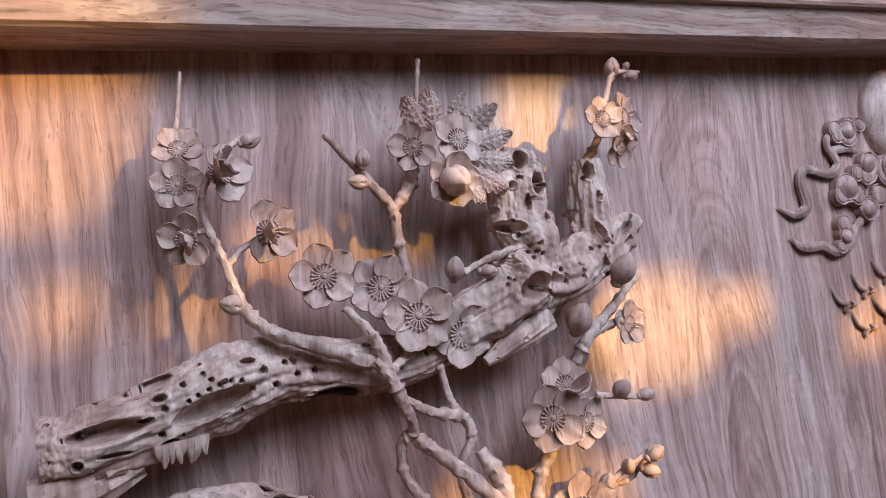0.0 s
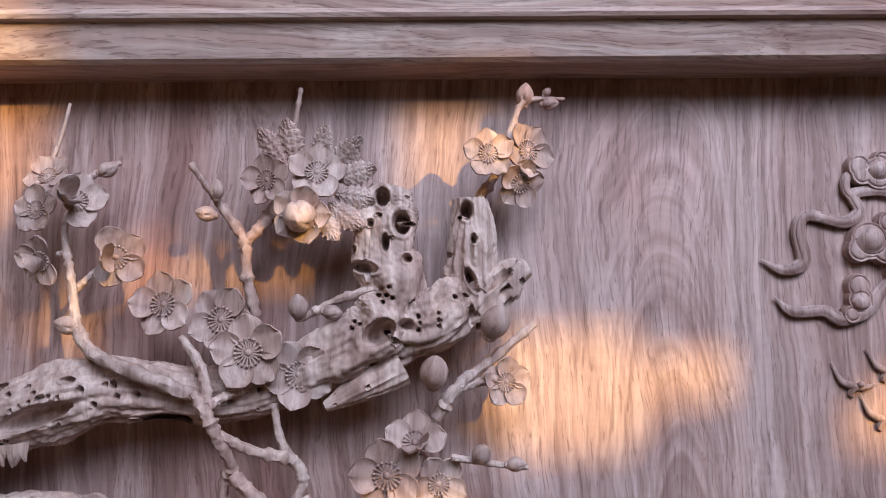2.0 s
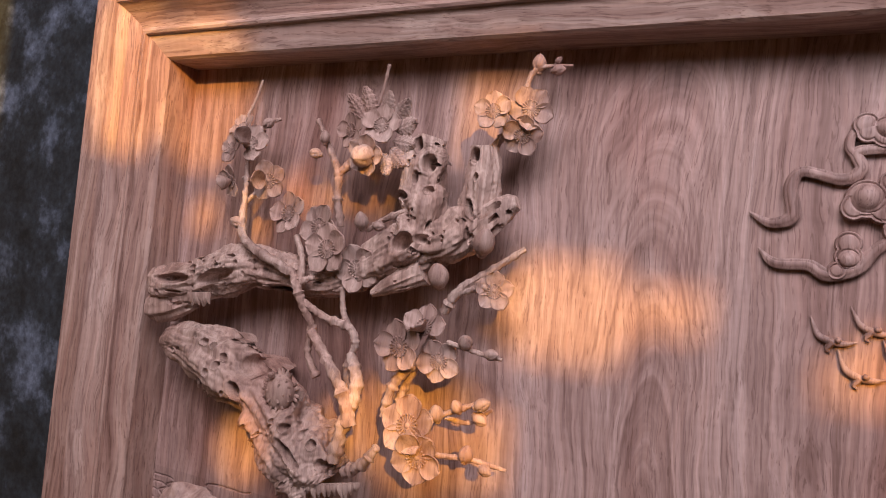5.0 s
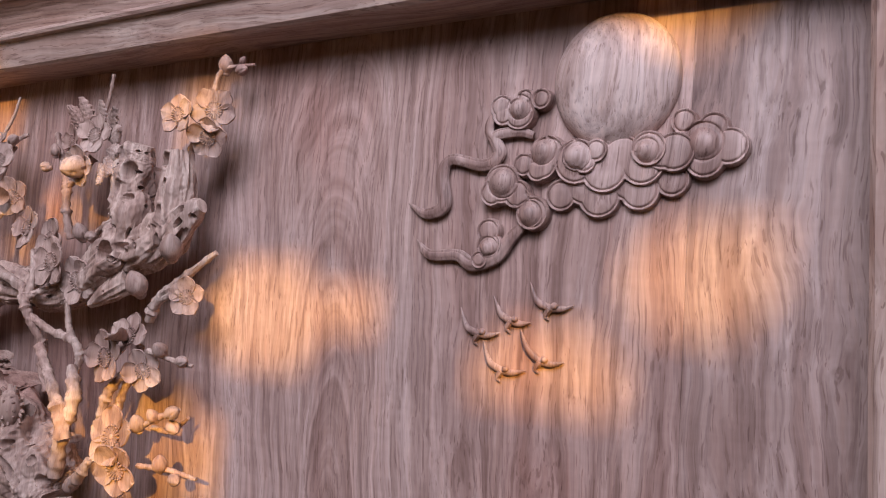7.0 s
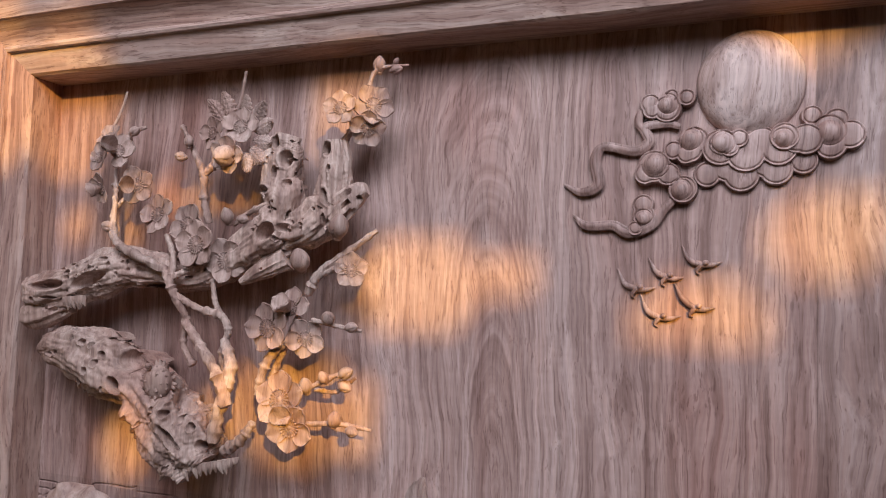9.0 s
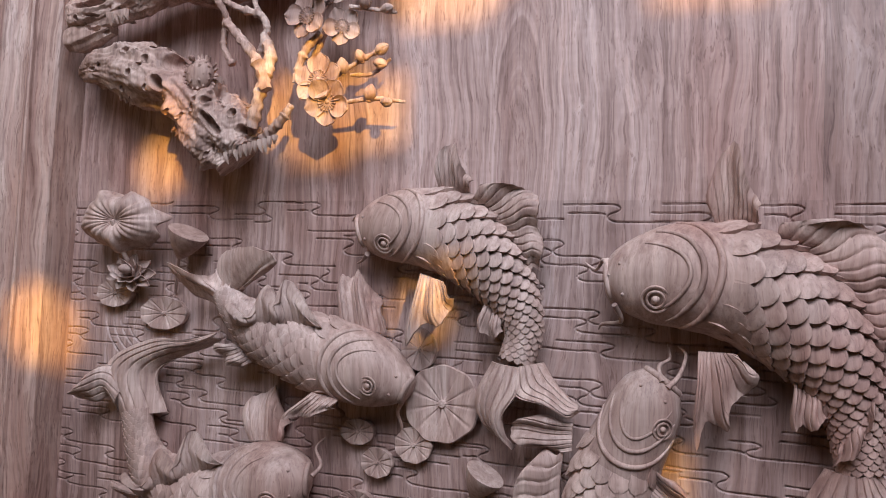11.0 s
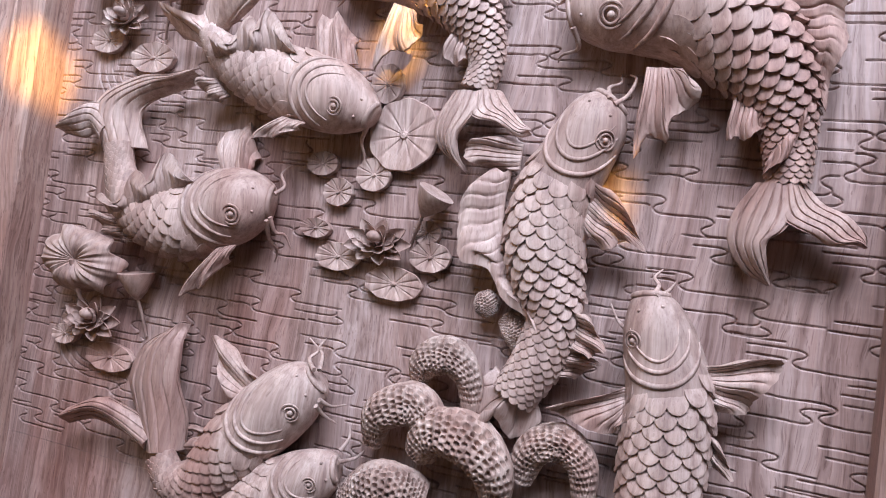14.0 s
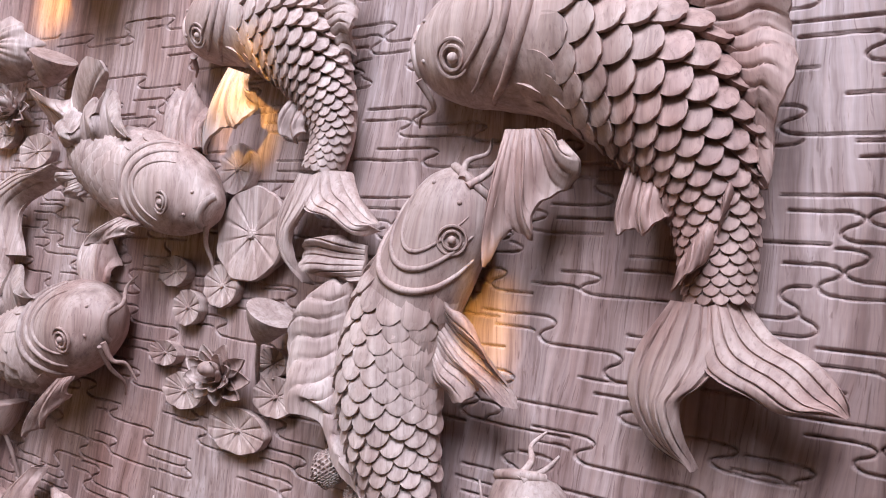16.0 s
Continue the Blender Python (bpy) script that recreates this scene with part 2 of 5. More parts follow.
def slab(bm, lo, hi):
    """A box between two world corners."""
    v = [bm.verts.new((x, y, z)) for x in (lo[0], hi[0]) for y in (lo[1], hi[1]) for z in (lo[2], hi[2])]
    for f in ((0, 1, 3, 2), (4, 6, 7, 5), (0, 4, 5, 1), (2, 3, 7, 6), (0, 2, 6, 4), (1, 5, 7, 3)):
        bm.faces.new([v[i] for i in f])
    return bm


def sheet(bm, grid, thick):
    """A thick sheet from a grid of world points; thick is laid on the side away from the viewer."""
    rows, cols = len(grid), len(grid[0])
    front = [[bm.verts.new(p) for p in row] for row in grid]
    back = [[bm.verts.new(Vector(p) + Vector((0, thick, 0))) for p in row] for row in grid]
    for i in range(rows - 1):
        for j in range(cols - 1):
            bm.faces.new((front[i][j], front[i][j + 1], front[i + 1][j + 1], front[i + 1][j]))
            bm.faces.new((back[i][j], back[i + 1][j], back[i + 1][j + 1], back[i][j + 1]))
    edge = [(0, j) for j in range(cols)] + [(i, cols - 1) for i in range(1, rows)]
    edge += [(rows - 1, j) for j in range(cols - 2, -1, -1)] + [(i, 0) for i in range(rows - 2, 0, -1)]
    for a, b in zip(edge, edge[1:] + edge[:1]):
        bm.faces.new((front[a[0]][a[1]], back[a[0]][a[1]], back[b[0]][b[1]], front[b[0]][b[1]]))
    return bm


# ---- setting ----
L, R, T, B = 0.010, 1.042, 1.849, 0.105   # inner edges of the frame
SPLAY = 0.030   # the right stile leans out towards its foot
bm = bmesh.new()
for x in (-300, 300):
    for y in (-300, 300):
        bm.verts.new((x, y, 0))
bm.verts.ensure_lookup_table()
bm.faces.new([bm.verts[i] for i in (0, 1, 3, 2)])
tagged(new("ground", link_mesh("ground", bm, M_GROUND)), "dark unseen ground under the panel", "ground", kind="structure")
bm = slab(bmesh.new(), (-6, 0.45, 0), (6, 0.65, 5))
tagged(new("wall_north", link_mesh("wall_north", bm, M_WALL, False)), "dark mossy stained wall behind the carved panel", "wall", kind="structure")

# unseen wall added to cut the low sun into patches: (x, z, half width, half height) of each lit patch
FAR = 2.0
PATCHES = [(0.03, 1.80, 0.085, 0.075), (-0.085, 1.81, 0.07, 0.12), (0.535, 1.59, 0.075, 0.05), (0.437, 1.78, 0.034, 0.042), (0.285, 1.69, 0.045, 0.02), (0.20, 1.69, 0.022, 0.03), (0.14, 1.65, 0.02, 0.03),
           (0.385, 1.442, 0.115, 0.055), (0.83, 1.565, 0.06, 0.035), (0.945, 1.647, 0.05, 0.042), (0.925, 1.83, 0.045, 0.03),
           (-0.02, 1.15, 0.05, 0.05), (0.15, 1.38, 0.035, 0.05), (0.528, 1.205, 0.03, 0.032), (0.80, 1.05, 0.018, 0.03), (0.05, 1.66, 0.03, 0.03), (0.635, 1.60, 0.05, 0.02)]
x0, x1, z0, z1, cell = 0.55, 3.25, 1.2, 3.3, 0.02
bm = bmesh.new()
nx, nz = round((x1 - x0) / cell), round((z1 - z0) / cell)
kx, kz = -SUN_WAY.x / SUN_WAY.y * FAR, -SUN_WAY.z / SUN_WAY.y * FAR


def pierced(i, j):
    x, z = x0 + (i + 0.5) * cell - kx, z0 + (j + 0.5) * cell - kz
    return any((abs((x - a) / w)) ** 2.1 + (abs((z - b) / h)) ** 2.1 < 1 for a, b, w, h in PATCHES)


verts = {}


def corner(i, j):
    if (i, j) not in verts:
        verts[i, j] = bm.verts.new((x0 + i * cell, -FAR, z0 + j * cell))
    return verts[i, j]


for i in range(nx):
    for j in range(nz):
        if not pierced(i, j):
            bm.faces.new((corner(i, j), corner(i + 1, j), corner(i + 1, j + 1), corner(i, j + 1)))
bmesh.ops.solidify(bm, geom=bm.faces[:], thickness=0.006)
slab(bm, (x0, -FAR - 0.006, 0), (x1, -FAR, z0 - 0.001))
tagged(new("wall_south", link_mesh("wall_south", bm, M_BOARD, False)), "unseen board screen added to cut the sun into patches", "wall", kind="structure")

# unseen roof added to hold back the sky, left open above the fill light
bm = bmesh.new()
for lo, hi in (((-3.0, -2.9, 3.9), (0.0, 0.45, 4.0)), ((2.3, -2.9, 3.9), (3.6, 0.45, 4.0)), ((0.0, -2.9, 3.9), (2.3, -2.75, 4.0)), ((0.0, -0.8, 3.9), (2.3, 0.45, 4.0))):
    slab(bm, lo, hi)
tagged(new("ceiling", link_mesh("ceiling", bm, M_BOARD, False)), "unseen board roof added to block sky, open above the fill light", "ceiling", kind="structure")
# unseen wall added on the left to cut the flat sky fill
bm = slab(bmesh.new(), (-1.75, -3.0, 0), (-1.6, 0.45, 3.9))
tagged(new("wall_west", link_mesh("wall_west", bm, M_BOARD, False)), "unseen board wall added to block light from the left", "wall", kind="structure")

# ---- frame: moulded rails and stiles, mitred ----
PROFILE = [(0.0, -0.012), (0.0, 0.046), (0.003, 0.050), (0.029, 0.058), (0.030, 0.0635), (0.033, 0.065), (0.0365, 0.0635), (0.038, 0.061),
           (0.046, 0.063), (0.056, 0.068), (0.063, 0.075), (0.066, 0.079), (0.067, 0.082), (0.100, 0.084), (0.106, 0.079), (0.108, 0.070), (0.108, -0.030), (0.0, -0.030)]
panel_frame = thing("picture_frame", (0.525, -0.02, 0.0), "deep moulded rosewood frame round the carved panel, standing on the ground", "frame")
for name, horizontal, mat in (("top_rail", 1, W_FRAME_X), ("bottom_rail", -1, W_FRAME_X), ("left_stile", -2, W_FRAME_Z), ("right_stile", 2, W_FRAME_Z)):
    bm = bmesh.new()
    ends = []
    for e in (0, 1):
        ring = []
        for o, d in PROFILE:
            za, zb = (B - o, T + o)
            xa, xb = (L - o, R + o + (0 if horizontal == 1 else SPLAY))
            if horizontal == 2:
                xb = R + o + (SPLAY, 0)[e]
            if abs(horizontal) == 1:
                ring.append(bm.verts.new(((xa, xb)[e], -d, zb if horizontal > 0 else za)))
            else:
                ring.append(bm.verts.new((xa if horizontal < 0 else xb, -d, (za, zb)[e])))
        ends.append(ring)
    n = len(PROFILE)
    for j in range(n):
        bm.faces.new((ends[0][j], ends[0][(j + 1) % n], ends[1][(j + 1) % n], ends[1][j]))
    bm.faces.new(ends[0])
    bm.faces.new(list(reversed(ends[1])))
    part(name, bm, mat, panel_frame, smooth=False)

# ---- panel: plain planks above, engraved water below ----
WATER = 1.335
panel = thing("wood_panel", (0.525, 0.0, B), "reddish-brown rosewood panel of glued planks, engraved with water lines", "panel", kind="structure")
EDGE = R + SPLAY + 0.004
seams = [L - 0.004, 0.205, 0.475, 0.700, 0.932, EDGE]
for a, b in zip(seams, seams[1:]):
    part("plank", slab(bmesh.new(), (a + 0.0001, 0.0, WATER), (b - 0.0001, 0.025, T + 0.004)), W_PANEL, panel, smooth=False)


def hook(x, z, h, out, down):
    """A swan-necked step of a water line from (x, z): out, round, back under itself and on."""
    k = -h if down else h
    return [(x - out * 0.9, z - k * 0.02), (x + out * 0.35, z + k * 0.02), (x + out * 1.0, z + k * 0.18), (x + out * 0.75, z + k * 0.38),
            (x - out * 0.15, z + k * 0.55), (x - out * 0.45, z + k * 0.74), (x + out * 0.1, z + k * 0.93), (x + out * 1.3, z + k * 1.0)]


def water_lines():
    """Nested groups of two or three lines that run level and step down or up in hooks; a line stops short of another group."""
    rnd = random.Random(11)
    lines, taken = [], {}
    z, number = WATER - 0.006, 0
    while z > LOW + 0.02:
        x = L + rnd.uniform(-0.06, 0.01)
        while x < EDGE:
            number += 1
            count, down = rnd.choice((2, 2, 2, 3)), rnd.random() < 0.68
            first, runs = rnd.uniform(0.03, 0.06), [rnd.uniform(0.035, 0.075) for _ in range(3)]
            hooks = rnd.choice((1, 1, 2, 2))
            h, out = rnd.uniform(0.014, 0.019), rnd.uniform(0.007, 0.010)
            top = z + rnd.uniform(-0.006, 0.006) + (0 if down else -0.014)
            for c in range(count):
                px, pz = x + rnd.uniform(-0.008, 0.014), top - 0.0092 * c
                pts = [(px, pz), (px + first * 0.5, pz + rnd.uniform(-0.0006, 0.0006))]
                hx = x + first - (0.013 if down else -0.010) * c
                for q in range(hooks):
                    pts += hook(hx, pz, h, out, down)
                    pz += -h if down else h
                    hx += runs[q]
                    pts.append((hx - runs[q] * 0.45, pz + rnd.uniform(-0.0006, 0.0006)))
                pts.append((hx + rnd.uniform(-0.012, 0.010), pz))
                kept = []
                for p in spline(pts, 14 * len(pts)):
                    cell = (round(p[0] / 0.005), round(p[1] / 0.005))
                    if taken.get(cell, (number, c)) != (number, c):
                        if len(kept) > 20:
                            break
                        kept = []
                        continue
                    kept.append((p[0], p[1]))
                if len(kept) > 24:
                    for p in kept:
                        taken[round(p[0] / 0.005), round(p[1] / 0.005)] = (number, c)
                    lines.append(np.array(kept))
            x += first + sum(runs[:hooks]) * rnd.uniform(0.55, 0.9)
        z -= rnd.uniform(0.029, 0.036)
    # rings spreading round the lily pads at the left edge
    for cx, cz, radii in ((0.165, 1.185, (0.055, 0.066, 0.078, 0.09)), (0.145, 0.815, (0.05, 0.06, 0.072)), (0.60, 0.83, (0.012, 0.02, 0.028))):
        for r in radii:
            lines.append(spline([(cx + r * math.cos(a), cz + 0.8 * r * math.sin(a)) for a in np.linspace(2.4, 4.6, 9)], 90))
    return lines


step = 0.00095
LOW = 0.66
gx, gz = int((EDGE - L + 0.004) / step) + 1, int((WATER - LOW) / step) + 1
cut = np.zeros((gz, gx))
for pts in water_lines():
    fine = pts
    along = np.concatenate([[0], np.cumsum(np.linalg.norm(np.diff(fine, axis=0), axis=1))])
    where = np.arange(0, along[-1], 0.001)
    sp = np.stack([np.interp(where, along, fine[:, 0]), np.interp(where, along, fine[:, 1])], -1)
    w, deep = 0.00102, 0.0032
    for (xa, za) in sp:
        ci, cj = (xa - (L - 0.004)) / step, (za - LOW) / step
        i0, j0 = int(ci) - 2, int(cj) - 2
        for j in range(max(j0, 0), min(j0 + 6, gz)):
            for i in range(max(i0, 0), min(i0 + 6, gx)):
                d = math.hypot(i - ci, j - cj) * step / w
                if d < 1:
                    cut[j, i] = max(cut[j, i], deep * (1 - d * d))
xs = L - 0.004 + np.arange(gx) * step
zs = LOW + np.arange(gz) * step
zs[-1] = WATER
for s in seams[1:-1]:
    cut[:, np.argmin(abs(xs - s))] = 0.0004
gridx, gridz = np.meshgrid(xs, zs)
co = np.stack([gridx, cut, gridz], -1).reshape(-1, 3)
idx = np.arange(gx * gz).reshape(gz, gx)
quads = np.stack([idx[:-1, :-1], idx[:-1, 1:], idx[1:, 1:], idx[1:, :-1]], -1).reshape(-1, 4)
me = bpy.data.meshes.new("engraved_water")
me.from_pydata(co, [], quads)
me.materials.append(W_PANEL)
me.polygons.foreach_set("use_smooth", [True] * len(me.polygons))
water = new("engraved_water", me)
hang(water, panel)
tagged(water, "panel face engraved with winding water lines")
part("backing", slab(bmesh.new(), (L - 0.004, 0.009, LOW), (EDGE, 0.025, WATER - 0.001)), W_PANEL, panel, smooth=False)
part("plank", slab(bmesh.new(), (L - 0.004, 0.0, B - 0.004), (EDGE, 0.025, LOW - 0.0005)), W_PANEL, panel, smooth=False)


# ---- carved plum tree ----
def rscale(pts, k=1.0):
    return [(*p, r * k) for p, r in pts]


def gnarled(seed, ridge=0.10, lump=0.22, pits=30, pit_size=(0.10, 0.26), length=10.0, slots=3.5, rim=0.04, depth=(0.45, 0.72), comb=0.0):
    """Radius factor of worm-eaten driftwood: long ridges, lumps and pits bored into it."""
    rnd = random.Random(seed)
    holes = [(rnd.uniform(0.02, 0.98), rnd.uniform(0.15, math.pi - 0.15), rnd.uniform(*pit_size), rnd.choice((1, 1, 1, 1, slots)), rnd.uniform(*depth)) for _ in range(pits)]

    if comb:
        rows = int(0.94 * length / (2.3 * comb))
        holes = [(0.03 + 0.94 * i / rows + rnd.uniform(-0.2, 0.2) * comb / length, 0.1 + (j + 0.5 * (i % 2)) * 2.3 * comb + rnd.uniform(-0.25, 0.25) * comb, comb * rnd.uniform(0.7, 1.0), 1, rnd.uniform(*depth))
                 for i in range(rows) for j in range(int(2.9 / (2.3 * comb)))]

    def f(s, a, p):
        w = Vector((math.cos(a) * 1.5, math.sin(a) * 1.5, s * length * 0.55 + seed * 7.1))
        k = 1 + lump * noise.noise(w) + ridge * noise.noise(Vector((math.cos(a) * 5, math.sin(a) * 5, s * length * 0.5 + seed))) * 1.4
        k += 0.05 * noise.noise(w * 6)
        for hs, ha, hr, stretch, deep in holes:
            d = math.hypot((s - hs) * length / stretch, (a - ha)) / hr
            if d < 1.35:
                k += rim if d > 1 else -deep * (1 - d ** 6)
        return max(k, 0.22)
    return f


def bore(bm, holes, depth):
    """Sinks oval hollows with a raised lip into the front of a limb."""
    tilts = [(x, z, a / 1000, b / 1000, math.cos(radians(t)), math.sin(radians(t))) for x, z, a, b, t in holes]
    bm.normal_update()
    for v in bm.verts:
        if v.normal.y > 0.15:
            continue
        push = 0.0
        for x, z, a, b, c, q in tilts:
            dx, dz = v.co.x - x, v.co.z - z
            d = math.hypot((dx * c + dz * q) / a, (dz * c - dx * q) / b)
            if d < 1:
                push = max(push, min(depth, 2.6 * b + 0.003) * (1 - d ** 5))
            elif d < 1.5 and push <= 0 and b > 0.0025:
                push = min(push, -0.0012 * math.sin((d - 1) * 2 * math.pi))
        v.co.y += push


def driftwood(name, rows, label, seed, n=64, steps=150, pits=30, flat=0.85, parent=None, length=10.0, pit_size=(0.10, 0.26), ridge=0.10, lump=0.22, slots=3.5, rim=0.04, depth=(0.45, 0.72), holes=(), comb=0.0):
    bm = tube(bmesh.new(), rscale(rows), n=n, steps=steps, flat=flat, bump=gnarled(seed, ridge, lump, pits, pit_size, length, slots, rim, depth, comb))
    if holes:
        bmesh.ops.recalc_face_normals(bm, faces=bm.faces[:])
        bore(bm, holes, 0.022)
    return part(name, bm, W_BARK, parent, label)


def teeth(parent, a, b, count, size, down, seed):
    """A row of carved splinters where the wood has rotted away."""
    rnd = random.Random(seed)
    for i in range(count):
        k = (i + 0.5) / count
        p = [a[j] + (b[j] - a[j]) * k for j in range(3)]
        ln = size * rnd.uniform(0.6, 1.1)
        bm = tube(bmesh.new(), [(*p, size * 0.26), (p[0] + down[0] * ln * 0.5, p[1], p[2] + down[1] * ln * 0.5, size * 0.2),
                                (p[0] + down[0] * ln + rnd.uniform(-1, 1) * size * 0.15, p[1] - 0.002, p[2] + down[1] * ln, size * 0.05)], n=6, steps=6)
        part("splinter", bm, W_BARK, parent)


def twig(parent, rows, name="twig", n=10, seed=1, knots=0.25):
    def lumpy(s, a, p):
        ring = max(0, noise.noise(Vector((seed * 5.0, 0, s * 4 * len(rows)))))
        return 1 + 1.6 * knots * noise.noise(Vector((math.cos(a) * 2.2, math.sin(a) * 2.2, s * 5 * len(rows) + seed * 3.3))) + 0.9 * ring
    return part(name, tube(bmesh.new(), [(*p, r * 0.6) for p, r in rows], n=14, steps=12 * len(rows), bump=lumpy), W_BARK, parent)


# hollows bored from the front: place along and up the panel, half width and half height in millimetres, slope in degrees
LOG_SLOTS = [(0.144, 1.586, 28.1, 8.1, 18), (0.079, 1.579, 24.3, 6.2, 5), (0.104, 1.603, 17.8, 3.3, 18), (0.230, 1.579, 19.0, 6.2, 0), (0.168, 1.612, 5.2, 2.6, 0), (0.178, 1.605, 2.6, 2.6, 0), (0.193, 1.608, 2.1, 2.1, 0), (0.201, 1.599, 2.4, 2.4, 0), (0.214, 1.600, 2.4, 2.4, 0), (0.186, 1.594, 2.4, 2.4, 0), (0.111, 1.595, 4.8, 2.9, 15), (0.114, 1.588, 2.4, 2.4, 0), (0.111, 1.572, 2.4, 2.4, 0), (0.115, 1.565, 6.2, 2.9, 20)]
LOG_BORES = [(0.209, 1.630, 2.1, 2.1, 0), (0.220, 1.623, 2.1, 2.1, 0), (0.234, 1.624, 1.9, 1.9, 0), (0.246, 1.619, 1.9, 1.9, 0), (0.061, 1.561, 3.3, 3.3, 0), (0.072, 1.597, 1.9, 1.9, 0), (0.082, 1.564, 10.7, 1.7, 0), (0.129, 1.591, 1.7, 1.7, 0), (0.135, 1.594, 1.7, 1.7, 0), (0.142, 1.597, 1.7, 1.7, 0), (0.149, 1.599, 1.7, 1.7, 0), (0.156, 1.601, 1.7, 1.7, 0), (0.163, 1.600, 1.7, 1.7, 0), (0.170, 1.594, 1.9, 1.9, 0), (0.126, 1.602, 2.1, 2.1, 0), (0.139, 1.607, 1.9, 1.9, 0), (0.144, 1.603, 1.9, 1.9, 0)]
TRUNK_HOLES = [(0.392, 1.743, 5.5, 7.4, 0), (0.406, 1.723, 6.9, 9.4, 0), (0.394, 1.708, 2.7, 6.4, 0), (0.383, 1.723, 2.7, 3.2, 0), (0.410, 1.696, 3.7, 3.7, 0), (0.368, 1.704, 3.7, 3.7, 0), (0.378, 1.690, 10.9, 4.5, -12), (0.391, 1.674, 1.7, 1.7, 0), (0.397, 1.675, 1.7, 1.7, 0), (0.389, 1.669, 1.7, 1.7, 0), (0.395, 1.669, 1.7, 1.7, 0), (0.399, 1.667, 1.7, 1.7, 0), (0.392, 1.664, 1.7, 1.7, 0)]
BODY_HOLES = [(0.389, 1.642, 13.9, 8.9, 35), (0.409, 1.647, 6.4, 4.5, 0), (0.418, 1.653, 1.7, 1.7, 0), (0.419, 1.648, 1.7, 1.7, 0), (0.418, 1.643, 1.7, 1.7, 0), (0.433, 1.655, 1.7, 1.7, 0), (0.433, 1.650, 1.7, 1.7, 0), (0.433, 1.646, 1.7, 1.7, 0), (0.371, 1.650, 1.7, 1.7, 0), (0.369, 1.645, 1.7, 1.7, 0), (0.375, 1.648, 1.7, 1.7, 0), (0.399, 1.623, 2.5, 2.5, 0), (0.383, 1.619, 5.5, 1.5, 25), (0.457, 1.654, 2.2, 7.4, 0)]
SIDE_HOLES = [(0.455, 1.732, 4.7, 7.4, 0), (0.460, 1.710, 2.2, 4.2, 0), (0.441, 1.699, 2.5, 2.5, 0), (0.457, 1.680, 3.5, 9.4, 20), (0.464, 1.670, 6.4, 2.2, -40), (0.445, 1.667, 2.0, 2.0, 0)]
LOWER_HOLES = [(0.183, 1.523, 10.4, 6.4, -20), (0.222, 1.496, 17.6, 10.4, 10), (0.204, 1.467, 8.8, 5.6, -45), (0.180, 1.500, 3.2, 3.2, 0), (0.173, 1.490, 3.2, 3.2, 0), (0.162, 1.481, 3.2, 3.2, 0), (0.287, 1.414, 14.4, 4.4, -45), (0.307, 1.450, 12.8, 3.6, -45), (0.262, 1.443, 3.2, 3.2, 0), (0.279, 1.441, 3.2, 3.2, 0), (0.293, 1.435, 3.2, 3.2, 0), (0.309, 1.428, 3.6, 3.6, 0), (0.329, 1.432, 3.2, 3.2, 0), (0.320, 1.409, 4.0, 4.0, 0), (0.329, 1.399, 3.6, 3.6, 0), (0.258, 1.435, 3.2, 3.2, 0), (0.203, 1.511, 2.8, 2.8, 0), (0.148, 1.513, 4.8, 2.8, 0)]


tree = thing("carved_plum_tree", V((0.017, 0.000, 1.483)), "old plum tree carved with worm-eaten hollow trunk and twigs", "tree carving")
driftwood("upper_log", [((0.039, 0.050, 1.571), 0.0224), ((0.064, 0.050, 1.572), 0.0243), ((0.116, 0.050, 1.583), 0.0230),
                        ((0.154, 0.050, 1.595), 0.0268), ((0.194, 0.045, 1.602), 0.0238), ((0.236, 0.040, 1.598), 0.0205),
                        ((0.280, 0.035, 1.596), 0.0196), ((0.323, 0.035, 1.608), 0.0193)], "pale bored driftwood log", 3, n=180, steps=420, pits=26, pit_size=(0.05, 0.10), ridge=0.09, lump=0.24, length=18.0, parent=tree, holes=LOG_SLOTS + LOG_BORES)
driftwood("hollow_trunk", [((0.315, 0.030, 1.605), 0.0176), ((0.352, 0.040, 1.623), 0.0250), ((0.386, 0.045, 1.642), 0.0265),
                           ((0.399, 0.045, 1.668), 0.0248), ((0.393, 0.045, 1.701), 0.0231), ((0.395, 0.045, 1.733), 0.0205),
                           ((0.400, 0.045, 1.752), 0.0150)], "hollow gnarled trunk with open knots", 5, n=150, steps=300, pits=14, pit_size=(0.08, 0.18), ridge=0.06, lump=0.34, length=16.0, parent=tree, holes=TRUNK_HOLES + BODY_HOLES)
driftwood("side_trunk", [((0.394, 0.040, 1.641), 0.0229), ((0.429, 0.045, 1.649), 0.0232), ((0.456, 0.045, 1.673), 0.0209),
                         ((0.459, 0.045, 1.706), 0.0183), ((0.458, 0.045, 1.742), 0.0140)], "upright hollow side trunk", 8, n=120, steps=220, pits=6, pit_size=(0.08, 0.16), ridge=0.15, lump=0.24, length=11.0, parent=tree, holes=SIDE_HOLES + BODY_HOLES)
driftwood("stub", [((0.451, 0.045, 1.655), 0.0160), ((0.474, 0.050, 1.671), 0.0153), ((0.490, 0.050, 1.684), 0.0126),
                   ((0.501, 0.050, 1.689), 0.0068)], "", 9, n=40, steps=50, pits=9, pit_size=(0.15, 0.4), length=4.0, parent=tree)
driftwood("lower_spur", [((0.404, 0.045, 1.617), 0.0154), ((0.376, 0.050, 1.602), 0.0106), ((0.348, 0.050, 1.588), 0.0039)], "", 11, n=60, steps=100, pits=4, lump=0.15, pit_size=(0.08, 0.14), length=5.0, parent=tree)
